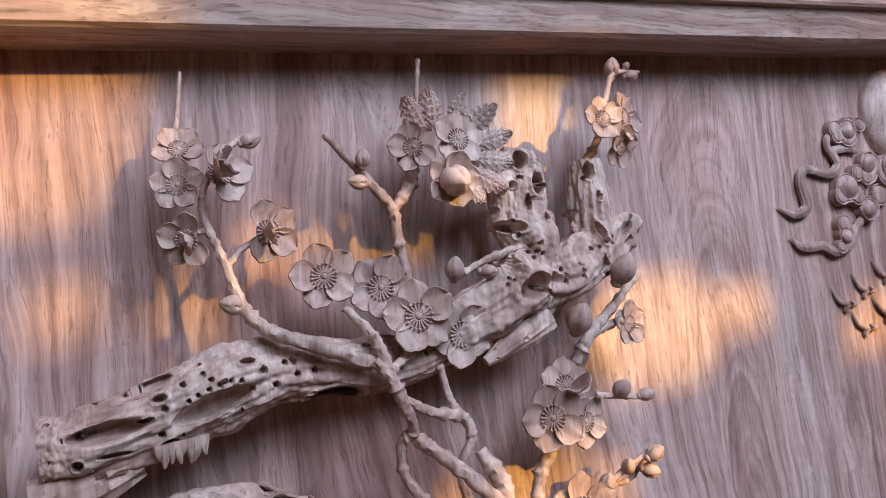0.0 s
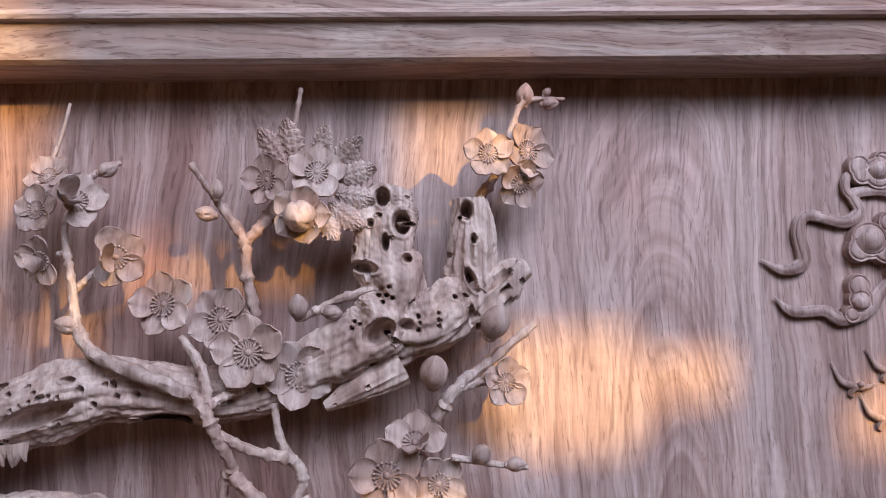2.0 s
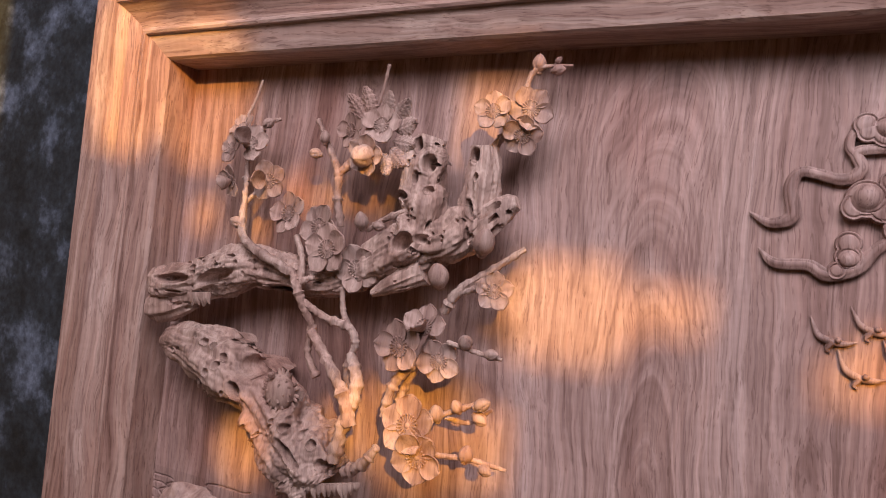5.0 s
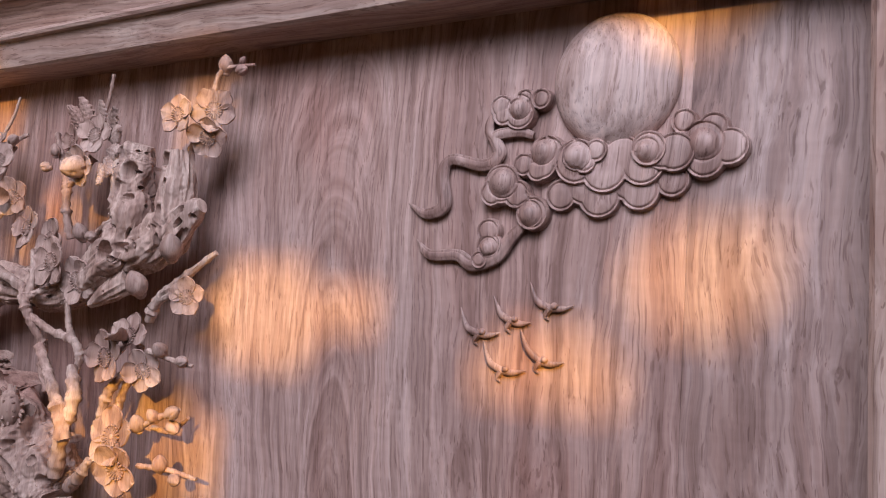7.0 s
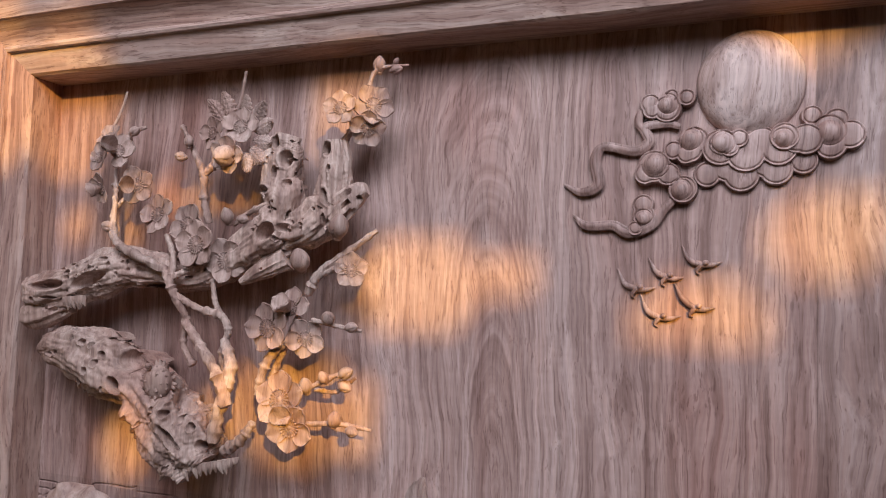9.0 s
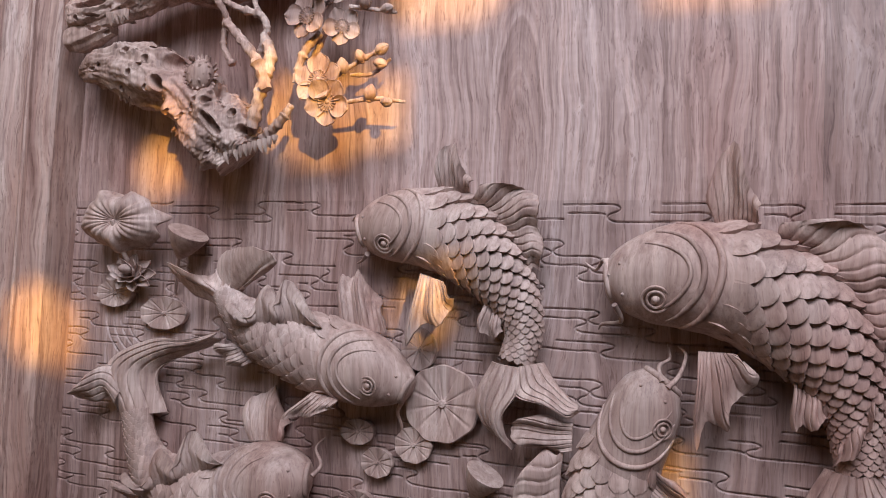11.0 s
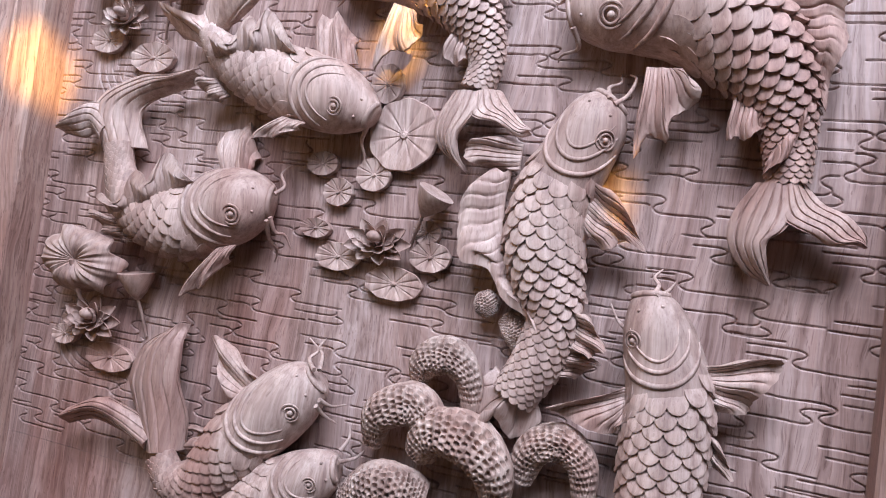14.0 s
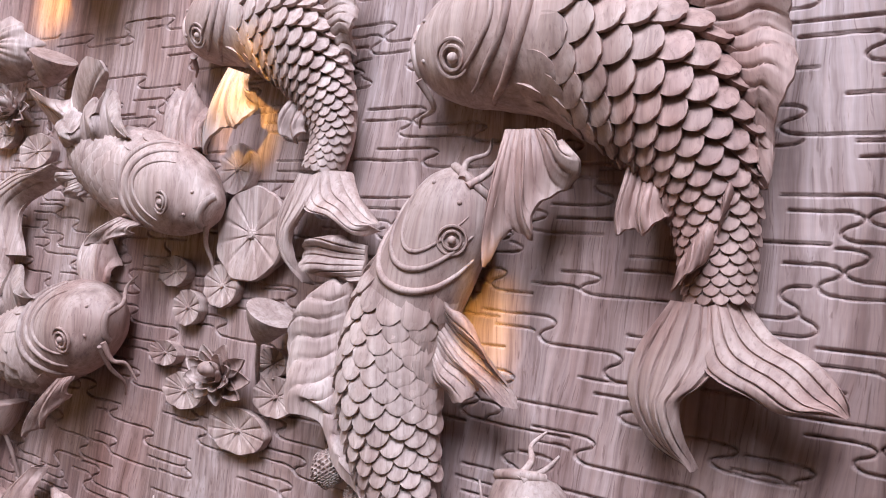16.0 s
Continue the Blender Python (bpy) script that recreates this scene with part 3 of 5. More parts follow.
driftwood("lower_log", [((0.044, 0.035, 1.501), 0.0117), ((0.086, 0.045, 1.502), 0.0256), ((0.155, 0.050, 1.490), 0.0341), ((0.221, 0.050, 1.466), 0.0341), ((0.257, 0.050, 1.428), 0.0435), ((0.288, 0.050, 1.402), 0.0413), ((0.305, 0.045, 1.383), 0.0323)], "pale bored lower log", 14, n=180, steps=330, pits=24, pit_size=(0.06, 0.13), ridge=0.07, lump=0.34, holes=[(x, z, a * 1.3, b * 1.35, t) for x, z, a, b, t in LOWER_HOLES], rim=0.05, depth=(0.35, 0.6), length=20.0, parent=tree)
driftwood("broken_end", [((0.032, 0.050, 1.541), 0.0161), ((0.058, 0.050, 1.544), 0.0181), ((0.095, 0.045, 1.557), 0.0129)], "", 17, n=40, steps=40, pits=6, length=3.0, parent=tree)
# rosette of rotten wood on the lower log
rosette = (0.262, 0.079, 1.474)
bm = ball(bmesh.new(), V((rosette[0], rosette[1] - 0.004, rosette[2])), 0.019, 0.010, 0.019, 24, 10)
rnd = random.Random(4)
for ring, count in ((0.019, 20), (0.0125, 13), (0.006, 6)):
    for i in range(count):
        a = 2 * math.pi * i / count + rnd.uniform(-0.1, 0.1)
        d = rosette[1] + 0.005 - 28 * ring * ring
        b = (rosette[0] + ring * 0.8 * math.cos(a), d - 0.002, rosette[2] + ring * 0.8 * math.sin(a))
        e = (rosette[0] + (ring + 0.006) * math.cos(a), d + rnd.uniform(-0.001, 0.002), rosette[2] + (ring + 0.006) * math.sin(a))
        tube(bm, [(*b, 0.0030), (*e, 0.0012)], n=6, steps=3)
part("rosette", bm, W_BARK, tree)
teeth(tree, (0.106, 0.065, 1.565), (0.138, 0.065, 1.568), 8, 0.016, (0.0, -1.0), 1)
teeth(tree, (0.298, 0.070, 1.384), (0.369, 0.070, 1.401), 11, 0.015, (0.05, -1.0), 2)
teeth(tree, (0.125, 0.055, 1.466), (0.161, 0.055, 1.454), 4, 0.014, (-0.5, -0.9), 3)
teeth(tree, (0.217, 0.060, 1.419), (0.258, 0.060, 1.388), 6, 0.014, (-0.8, -0.5), 4)
TWIGS = [
    [((0.255, 0.063, 1.599), 0.0085), ((0.215, 0.071, 1.617), 0.0085), ((0.184, 0.067, 1.631), 0.0075), ((0.169, 0.059, 1.650), 0.0065), ((0.161, 0.050, 1.679), 0.005), ((0.153, 0.042, 1.704), 0.004)],
    [((0.169, 0.055, 1.648), 0.005), ((0.159, 0.050, 1.648), 0.0035)],
    [((0.154, 0.042, 1.700), 0.0045), ((0.149, 0.038, 1.724), 0.0042), ((0.156, 0.038, 1.745), 0.004), ((0.168, 0.036, 1.762), 0.0038)],
    [((0.161, 0.046, 1.676), 0.0042), ((0.174, 0.042, 1.690), 0.0038), ((0.192, 0.040, 1.700), 0.0034)],
    [((0.154, 0.040, 1.706), 0.004), ((0.144, 0.038, 1.704), 0.0034)],
    [((0.266, 0.067, 1.591), 0.0075), ((0.260, 0.059, 1.616), 0.006), ((0.242, 0.050, 1.641), 0.005)],
    [((0.266, 0.067, 1.591), 0.0065), ((0.278, 0.059, 1.598), 0.005), ((0.298, 0.046, 1.604), 0.004)],
    [((0.256, 0.067, 1.601), 0.0065), ((0.266, 0.071, 1.587), 0.0075), ((0.274, 0.067, 1.568), 0.007), ((0.282, 0.059, 1.547), 0.006), ((0.275, 0.050, 1.538), 0.0065), ((0.274, 0.050, 1.515), 0.006), ((0.288, 0.050, 1.492), 0.007)],
    [((0.273, 0.067, 1.572), 0.006), ((0.297, 0.059, 1.558), 0.0058), ((0.324, 0.050, 1.549), 0.0068), ((0.331, 0.046, 1.532), 0.006), ((0.321, 0.042, 1.510), 0.006), ((0.325, 0.042, 1.483), 0.0065)],
    [((0.310, 0.050, 1.591), 0.0045), ((0.315, 0.050, 1.565), 0.005), ((0.324, 0.050, 1.549), 0.006)],
    [((0.295, 0.042, 1.655), 0.0065), ((0.289, 0.046, 1.686), 0.0068), ((0.287, 0.046, 1.711), 0.0068), ((0.273, 0.042, 1.733), 0.006), ((0.259, 0.038, 1.752), 0.005), ((0.243, 0.034, 1.774), 0.004)],
    [((0.287, 0.046, 1.710), 0.006), ((0.302, 0.042, 1.727), 0.008), ((0.311, 0.034, 1.744), 0.009)],
    [((0.316, 0.034, 1.771), 0.0038), ((0.322, 0.029, 1.804), 0.0032), ((0.327, 0.028, 1.835), 0.0026)],
    [((0.136, 0.034, 1.776), 0.0034), ((0.140, 0.025, 1.803), 0.0028), ((0.143, 0.021, 1.826), 0.002)],
    [((0.330, 0.042, 1.653), 0.0042), ((0.357, 0.050, 1.666), 0.0048), ((0.392, 0.059, 1.676), 0.0055)],
    [((0.430, 0.042, 1.577), 0.0085), ((0.445, 0.046, 1.598), 0.0078), ((0.475, 0.042, 1.621), 0.0062), ((0.507, 0.034, 1.646), 0.0045)],
    [((0.445, 0.046, 1.598), 0.006), ((0.476, 0.046, 1.607), 0.005)],
    [((0.464, 0.038, 1.741), 0.007), ((0.481, 0.038, 1.765), 0.005), ((0.493, 0.038, 1.800), 0.0042), ((0.504, 0.038, 1.820), 0.0035), ((0.536, 0.030, 1.824), 0.002)],
    [((0.420, 0.042, 1.551), 0.007), ((0.397, 0.038, 1.509), 0.006), ((0.385, 0.038, 1.480), 0.007)],
    [((0.351, 0.070, 1.453), 0.0115), ((0.334, 0.070, 1.490), 0.010), ((0.304, 0.065, 1.522), 0.0085), ((0.283, 0.060, 1.541), 0.008)],
    [((0.327, 0.060, 1.413), 0.012), ((0.341, 0.065, 1.458), 0.0115), ((0.347, 0.060, 1.494), 0.011), ((0.333, 0.055, 1.524), 0.008)],
    [((0.335, 0.050, 1.400), 0.008), ((0.364, 0.060, 1.417), 0.009), ((0.379, 0.060, 1.437), 0.006)],
    [((0.376, 0.050, 1.465), 0.006), ((0.385, 0.050, 1.499), 0.0085), ((0.406, 0.050, 1.522), 0.006)],
    [((0.429, 0.050, 1.471), 0.004), ((0.463, 0.050, 1.488), 0.0042), ((0.490, 0.050, 1.499), 0.0035)],
    [((0.438, 0.050, 1.439), 0.004), ((0.478, 0.050, 1.442), 0.0042), ((0.513, 0.045, 1.438), 0.0028)],
    [((0.441, 0.050, 1.549), 0.004), ((0.463, 0.050, 1.545), 0.0038), ((0.498, 0.045, 1.539), 0.003)],
    [((0.441, 0.038, 1.474), 0.004), ((0.468, 0.038, 1.474), 0.0036), ((0.490, 0.038, 1.490), 0.0028)],
    [((0.167, 0.042, 1.761), 0.004), ((0.180, 0.038, 1.771), 0.004), ((0.189, 0.034, 1.775), 0.003)],
]
for i, rows in enumerate(TWIGS):
    twig(tree, rows, seed=i)

# ---- plum blossoms ----
def petal_mesh(name, cup, wide, seed):
    rnd = random.Random(seed)
    bm = bmesh.new()
    grid = []
    rows, cols = 8, 9
    for i in range(rows):
        u = 1 - (1 - i / (rows - 1)) ** 1.7
        k = (u - 0.56) / (0.60 if u < 0.56 else 0.44)
        half = wide * math.sqrt(max(0.09, 1 - k * k))
        row = []
        for j in range(cols):
            v = j / (cols - 1) * 2 - 1
            x = 0.16 + 0.84 * u - 0.05 * v * v * u
            lift = cup * (u ** 1.6) * 0.55 + cup * 0.30 * v * v * math.sin(math.pi * min(u + 0.1, 1)) + 0.03 * math.sin(5 * v + seed)
            row.append(Vector((x, half * v, lift + 0.012 * math.sin(9 * v) * u)))
        grid.append(row)
    front = [[bm.verts.new(p) for p in row] for row in grid]
    back = [[bm.verts.new(p - Vector((-0.03, 0, 0.055))) for p in row] for row in grid]
    for i in range(rows - 1):
        for j in range(cols - 1):
            bm.faces.new((front[i][j], front[i][j + 1], front[i + 1][j + 1], front[i + 1][j]))
            bm.faces.new((back[i][j], back[i + 1][j], back[i + 1][j + 1], back[i][j + 1]))
    edge = [(0, j) for j in range(cols)] + [(i, cols - 1) for i in range(1, rows)]
    edge += [(rows - 1, j) for j in range(cols - 2, -1, -1)] + [(i, 0) for i in range(rows - 2, 0, -1)]
    for a, b in zip(edge, edge[1:] + edge[:1]):
        bm.faces.new((front[a[0]][a[1]], back[a[0]][a[1]], back[b[0]][b[1]], front[b[0]][b[1]]))
    return link_mesh(name, bm, W_CARVE)


PETALS = [petal_mesh("petal", 0.40, 0.45, 1), petal_mesh("petal", 0.55, 0.47, 2), petal_mesh("petal", 0.28, 0.45, 3)]
FOLDED = petal_mesh("folded_petal", 1.3, 0.46, 4)


def centre_mesh():
    bm = bmesh.new()
    ball(bm, (0, 0, 0.03), 0.12, 0.12, 0.10, 10, 6)
    ball(bm, (0, 0, -0.02), 0.36, 0.36, 0.07, 24, 6)
    return link_mesh("flower_centre", bm, W_CARVE)


def stamen_mesh():
    """One filament with its bead, along x."""
    bm = bmesh.new()
    ball(bm, (0.36, 0, 0.11), 0.046, 0.046, 0.046, 6, 4)
    q = [bm.verts.new(p) for p in ((0.11, 0.02, 0.09), (0.11, -0.02, 0.09), (0.35, -0.018, 0.10), (0.35, 0.018, 0.10))]
    d = [bm.verts.new((v.co.x, v.co.y, 0.02)) for v in q]
    bm.faces.new(q)
    for k in range(4):
        bm.faces.new((q[k], d[k], d[(k + 1) % 4], q[(k + 1) % 4]))
    return link_mesh("stamen", bm, W_CARVE)


CENTRE, STAMEN = centre_mesh(), stamen_mesh()


def blossom(place, r, tilt, turn, folded=(), missing=()):
    """A five-petalled blossom; tilt: how far its face leans to the right and up."""
    n = Vector((tilt[0], -1, tilt[1])).normalized()
    rot = n.to_track_quat("Z", "Y").to_matrix().to_4x4()
    m = Matrix.Translation(V(place)) @ rot @ Matrix.Rotation(turn, 4, "Z")
    ob = thing("plum_blossom", V(place), "open plum blossom carved in pale rosewood with ringed stamens", "flower", "blossoms on the tree")
    scale = Matrix.Scale(r, 4)
    part_mesh("flower_centre", CENTRE, m @ scale, ob)
    for i in range(18):
        part_mesh("stamen", STAMEN, m @ scale @ Matrix.Rotation(2 * math.pi * i / 18, 4, "Z"), ob)
    for i in range(5):
        if i in missing:
            continue
        a = Matrix.Rotation(2 * math.pi * i / 5 + 0.06 * math.sin(3 * i + turn), 4, "Z")
        if i in folded:
            k = Matrix.Rotation(-radians(38), 4, "Y") @ Matrix.Translation((0.02, 0, 0.06))
            part_mesh("petal", FOLDED, m @ scale @ a @ k, ob)
        else:
            k = Matrix.Translation((0, 0, -0.03 * (i % 2)))
            part_mesh("petal", PETALS[(i + int(turn * 10)) % 3], m @ scale @ a @ k, ob)
    return ob


BLOSSOMS = [
    ((0.134, 0.050, 1.737), 0.0189, (-0.25, 0.1), 0.3, ()), ((0.137, 0.040, 1.764), 0.0185, (-0.1, 0.5), 0.9, ()),
    ((0.162, 0.050, 1.743), 0.0235, (0.3, 0.3), 0.1, (2, 3)), ((0.192, 0.048, 1.701), 0.0232, (0.3, -0.1), 0.6, (2,)),
    ((0.137, 0.048, 1.699), 0.0196, (-0.3, -0.3), 0.2, (0,)),
    ((0.306, 0.055, 1.757), 0.0197, (-0.3, 0.0), 0.5, ()), ((0.343, 0.055, 1.762), 0.0225, (0.1, 0.2), 0.2, ()),
    ((0.332, 0.062, 1.730), 0.0220, (0.0, -0.25), 0.0, ()),
    ((0.472, 0.060, 1.774), 0.0196, (0.1, 0.1), 0.4, ()), ((0.503, 0.045, 1.779), 0.0221, (0.6, 0.1), 0.9, ()),
    ((0.497, 0.045, 1.754), 0.0201, (0.4, -0.45), 0.2, ()),
    ((0.229, 0.050, 1.665), 0.0248, (-0.15, 0.15), 0.55, ()), ((0.271, 0.048, 1.653), 0.0251, (-0.1, 0.1), 1.0, ()),
    ((0.294, 0.060, 1.629), 0.0278, (-0.05, 0.05), 0.45, ()), ((0.329, 0.052, 1.612), 0.0259, (0.1, -0.1), 0.75, ()),
    ((0.483, 0.044, 1.603), 0.0193, (0.35, 0.0), 0.3, ()),
    ((0.394, 0.060, 1.539), 0.0271, (-0.1, 0.0), 0.55, ()), ((0.414, 0.050, 1.560), 0.0237, (0.0, 0.3), 0.2, (4,)),
    ((0.431, 0.045, 1.529), 0.0221, (0.3, -0.1), 0.8, ()),
    ((0.412, 0.060, 1.464), 0.0296, (0.0, 0.2), 0.3, ()), ((0.428, 0.065, 1.437), 0.0268, (0.15, -0.2), 0.9, ()),
]
for place, r, tilt, turn, folded in BLOSSOMS:
    blossom(place, r * 1.0, tilt, turn, folded)


def bud(place, r, way, label="closed round plum bud carved in rosewood"):
    """A closed bud whose three scales meet at the tip."""
    ob = thing("plum_bud", V(place), label, "flower bud", "buds on the tree")
    t = Vector((way[0], -way[2], way[1])).normalized()
    rot = t.to_track_quat("Z", "Y").to_matrix()
    bm = bmesh.new()
    rings = []
    for i in range(11):
        u = i / 10
        rr = r * (math.sin(math.pi * min(1, 0.06 + 0.94 * u)) ** 0.7) * (1.0 - 0.15 * u)
        ring = []
        for j in range(24):
            a = 2 * math.pi * j / 24
            k = 1 - 0.26 * max(0, math.cos(3 * a + 2.2 * u)) ** 12
            ring.append(bm.verts.new(V(place) + rot @ Vector((rr * k * math.cos(a), rr * k * math.sin(a), (u - 0.5) * 2.5 * r))))
        rings.append(ring)
    for i in range(10):
        for j in range(24):
            bm.faces.new((rings[i][j], rings[i][(j + 1) % 24], rings[i + 1][(j + 1) % 24], rings[i + 1][j]))
    bm.faces.new(rings[0])
    bm.faces.new(rings[-1])
    part("bud_body", bm, W_CARVE, ob)
    bm = bmesh.new()
    ball(bm, V(place) + rot @ Vector((0, 0, -1.2 * r)), r * 0.5, r * 0.5, r * 0.35, 8, 5, rot)
    part("calyx", bm, W_CARVE, ob)
    return ob


BUDS = [
    ((0.504, 0.036, 1.826), 0.0075, (0.1, 1.0, 0.2)), ((0.524, 0.034, 1.819), 0.0058, (1.0, 0.1, 0.1)), ((0.522, 0.032, 1.829), 0.0035, (0.7, 0.8, 0.0)),
    ((0.267, 0.050, 1.751), 0.0062, (0.1, 1.0, 0.2)), ((0.260, 0.055, 1.732), 0.0064, (-1.0, 0.2, 0.1)), ((0.162, 0.060, 1.651), 0.0075, (-1.0, 0.3, 0.2)),
    ((0.329, 0.055, 1.662), 0.0082, (0.0, 1.0, 0.5)), ((0.355, 0.060, 1.657), 0.0062, (1.0, -0.1, 0.2)), ((0.475, 0.060, 1.649), 0.0115, (0.4, 1.0, 0.5)),
    ((0.429, 0.060, 1.613), 0.0115, (0.1, 1.0, 0.7)), ((0.463, 0.055, 1.552), 0.0078, (0.2, 0.6, 0.8)), ((0.489, 0.050, 1.543), 0.0062, (1.0, 0.1, 0.2)),
    ((0.186, 0.050, 1.767), 0.0065, (1.0, 0.35, 0.1)), ((0.475, 0.055, 1.448), 0.0078, (0.3, 1.0, 0.3)), ((0.487, 0.055, 1.496), 0.0072, (0.9, 0.4, 0.1)),
    ((0.460, 0.055, 1.490), 0.0062, (-0.2, 0.8, 0.6)), ((0.496, 0.055, 1.436), 0.0062, (0.9, -0.2, 0.3)), ((0.439, 0.055, 1.480), 0.0078, (0.0, 1.0, 0.5)), ((0.484, 0.050, 1.481), 0.007, (0.8, -0.3, 0.2)),
    ((0.332, 0.070, 1.727), 0.0129, (0.05, -0.35, 1.0)),
    ((0.256, 0.085, 1.492), 0.004, (0.3, 0.3, 1.0)),
]
for place, r, way in BUDS:
    bud(place, r, way)


def leaf_mesh(rows=37, cols=13):
    """A serrated leaf with a sunken midrib and slanting veins."""
    bm = bmesh.new()
    grid = []
    for i in range(rows):
        u = i / (rows - 1)
        half = 0.27 * math.sin(math.pi * (0.04 + 0.93 * u)) ** 0.75 * (1 + 0.14 * math.sin(u * 40))
        row = []
        for j in range(cols):
            v = j / (cols - 1) * 2 - 1
            vein = max(0, math.sin(38 * (u - 0.34 * abs(v)))) ** 3 * min(1, 6 * abs(v))
            row.append(Vector((u, half * v, 0.10 * u * u - 0.09 * abs(v) - 0.055 * vein - 0.05 * math.exp(-(v / 0.12) ** 2))))
        grid.append(row)
    front = [[bm.verts.new(p) for p in row] for row in grid]
    back = [[bm.verts.new(p - Vector((0, 0, 0.06))) for p in row] for row in grid]
    for i in range(rows - 1):
        for j in range(cols - 1):
            bm.faces.new((front[i][j], front[i][j + 1], front[i + 1][j + 1], front[i + 1][j]))
            bm.faces.new((back[i][j], back[i + 1][j], back[i + 1][j + 1], back[i][j + 1]))
    edge = [(0, j) for j in range(cols)] + [(i, cols - 1) for i in range(1, rows)]
    edge += [(rows - 1, j) for j in range(cols - 2, -1, -1)] + [(i, 0) for i in range(rows - 2, 0, -1)]
    for a, b in zip(edge, edge[1:] + edge[:1]):
        bm.faces.new((front[a[0]][a[1]], back[a[0]][a[1]], back[b[0]][b[1]], front[b[0]][b[1]]))
    return link_mesh("leaf", bm, W_CARVE)


LEAF = leaf_mesh()
sprig = thing("leaf_sprig", V((0.333, 0.040, 1.747)), "fan of serrated carved leaves behind the topmost blossoms", "leaves")
for (place, angle, size) in (((0.326, 0.052, 1.769), 100, 0.044), ((0.320, 0.052, 1.767), 125, 0.044), ((0.342, 0.052, 1.773), 70, 0.034), ((0.352, 0.052, 1.767), 40, 0.042), ((0.356, 0.052, 1.758), 12, 0.042),
                             ((0.355, 0.052, 1.747), -12, 0.042), ((0.351, 0.052, 1.740), -38, 0.044), ((0.345, 0.052, 1.734), -62, 0.036)):
    m = Matrix.Translation(V(place)) @ Matrix.Rotation(radians(90), 4, "X") @ Matrix.Rotation(radians(angle), 4, "Z") @ Matrix.Rotation(radians(-14), 4, "Y") @ Matrix.Scale(size * 0.8, 4)
    part_mesh("leaf", LEAF, m, sprig)

# ---- moon, clouds and birds ----
moon = thing("carved_moon", V((0.878, 0.000, 1.789)), "smooth round moon carved in low relief above the clouds", "moon carving")
c = V((0.876, 0.000, 1.786))
part("disc", ball(bmesh.new(), c, 0.0485, 0.021, 0.0515, 64, 32), W_MOON, moon)
cloud = thing("carved_cloud", V((0.869, 0.000, 1.723)), "scalloped cloud bank with curled lobes and trailing ribbons in low relief", "cloud carving")


def cloud_plate(height, lobes, curl, grid=0.0007):
    """A flat scalloped plate with a line cut just inside its rim and, where there is one, a raised curl ringed by a groove."""
    xa, xb = min(x - r for x, z, r in lobes) - grid, max(x + r for x, z, r in lobes) + grid
    za, zb = min(z - r for x, z, r in lobes) - grid, max(z + r for x, z, r in lobes) + grid
    bm, at = bmesh.new(), {}
    nx, nz = int((xb - xa) / grid) + 2, int((zb - za) / grid) + 2
    for i in range(nx):
        for j in range(nz):
            x, z = xa + i * grid, za + j * grid
            d, q = max((r - math.hypot(x - cx, z - cz), (cx, cz)) for cx, cz, r in lobes)
            if d < -0.75 * grid:
                continue
            if d < 0.5 * grid:
                far = max(math.hypot(x - q[0], z - q[1]), 1e-6)
                x, z, d = x + (x - q[0]) / far * d, z + (z - q[1]) / far * d, 0.0
            h = height * (0.10 + 0.90 * min(1, d / 0.0009)) + min(d, 0.010) * 0.10
            h -= 0.0016 * math.exp(-((d - 0.0030) / 0.0006) ** 2)
            if curl:
                e = math.hypot(x - curl[0], z - curl[1]) / curl[2]
                if e < 1:
                    h += 0.46 * curl[2] * (1 - e * e) ** 0.9
                ang = math.atan2(z - curl[1], x - curl[0])
                h -= 0.0014 * math.exp(-((e - 1.25 - 0.05 * ang) * curl[2] / 0.0006) ** 2)
            at[i, j] = bm.verts.new((x, -h if d > 0 else 0.0005, z))
    for (i, j), v in at.items():
        if (i + 1, j) in at and (i, j + 1) in at and (i + 1, j + 1) in at:
            bm.faces.new((v, at[i + 1, j], at[i + 1, j + 1], at[i, j + 1]))
    for v in [v for v in bm.verts if not v.link_faces]:
        bm.verts.remove(v)
    part("cloud_lobe", bm, W_PANEL, cloud)


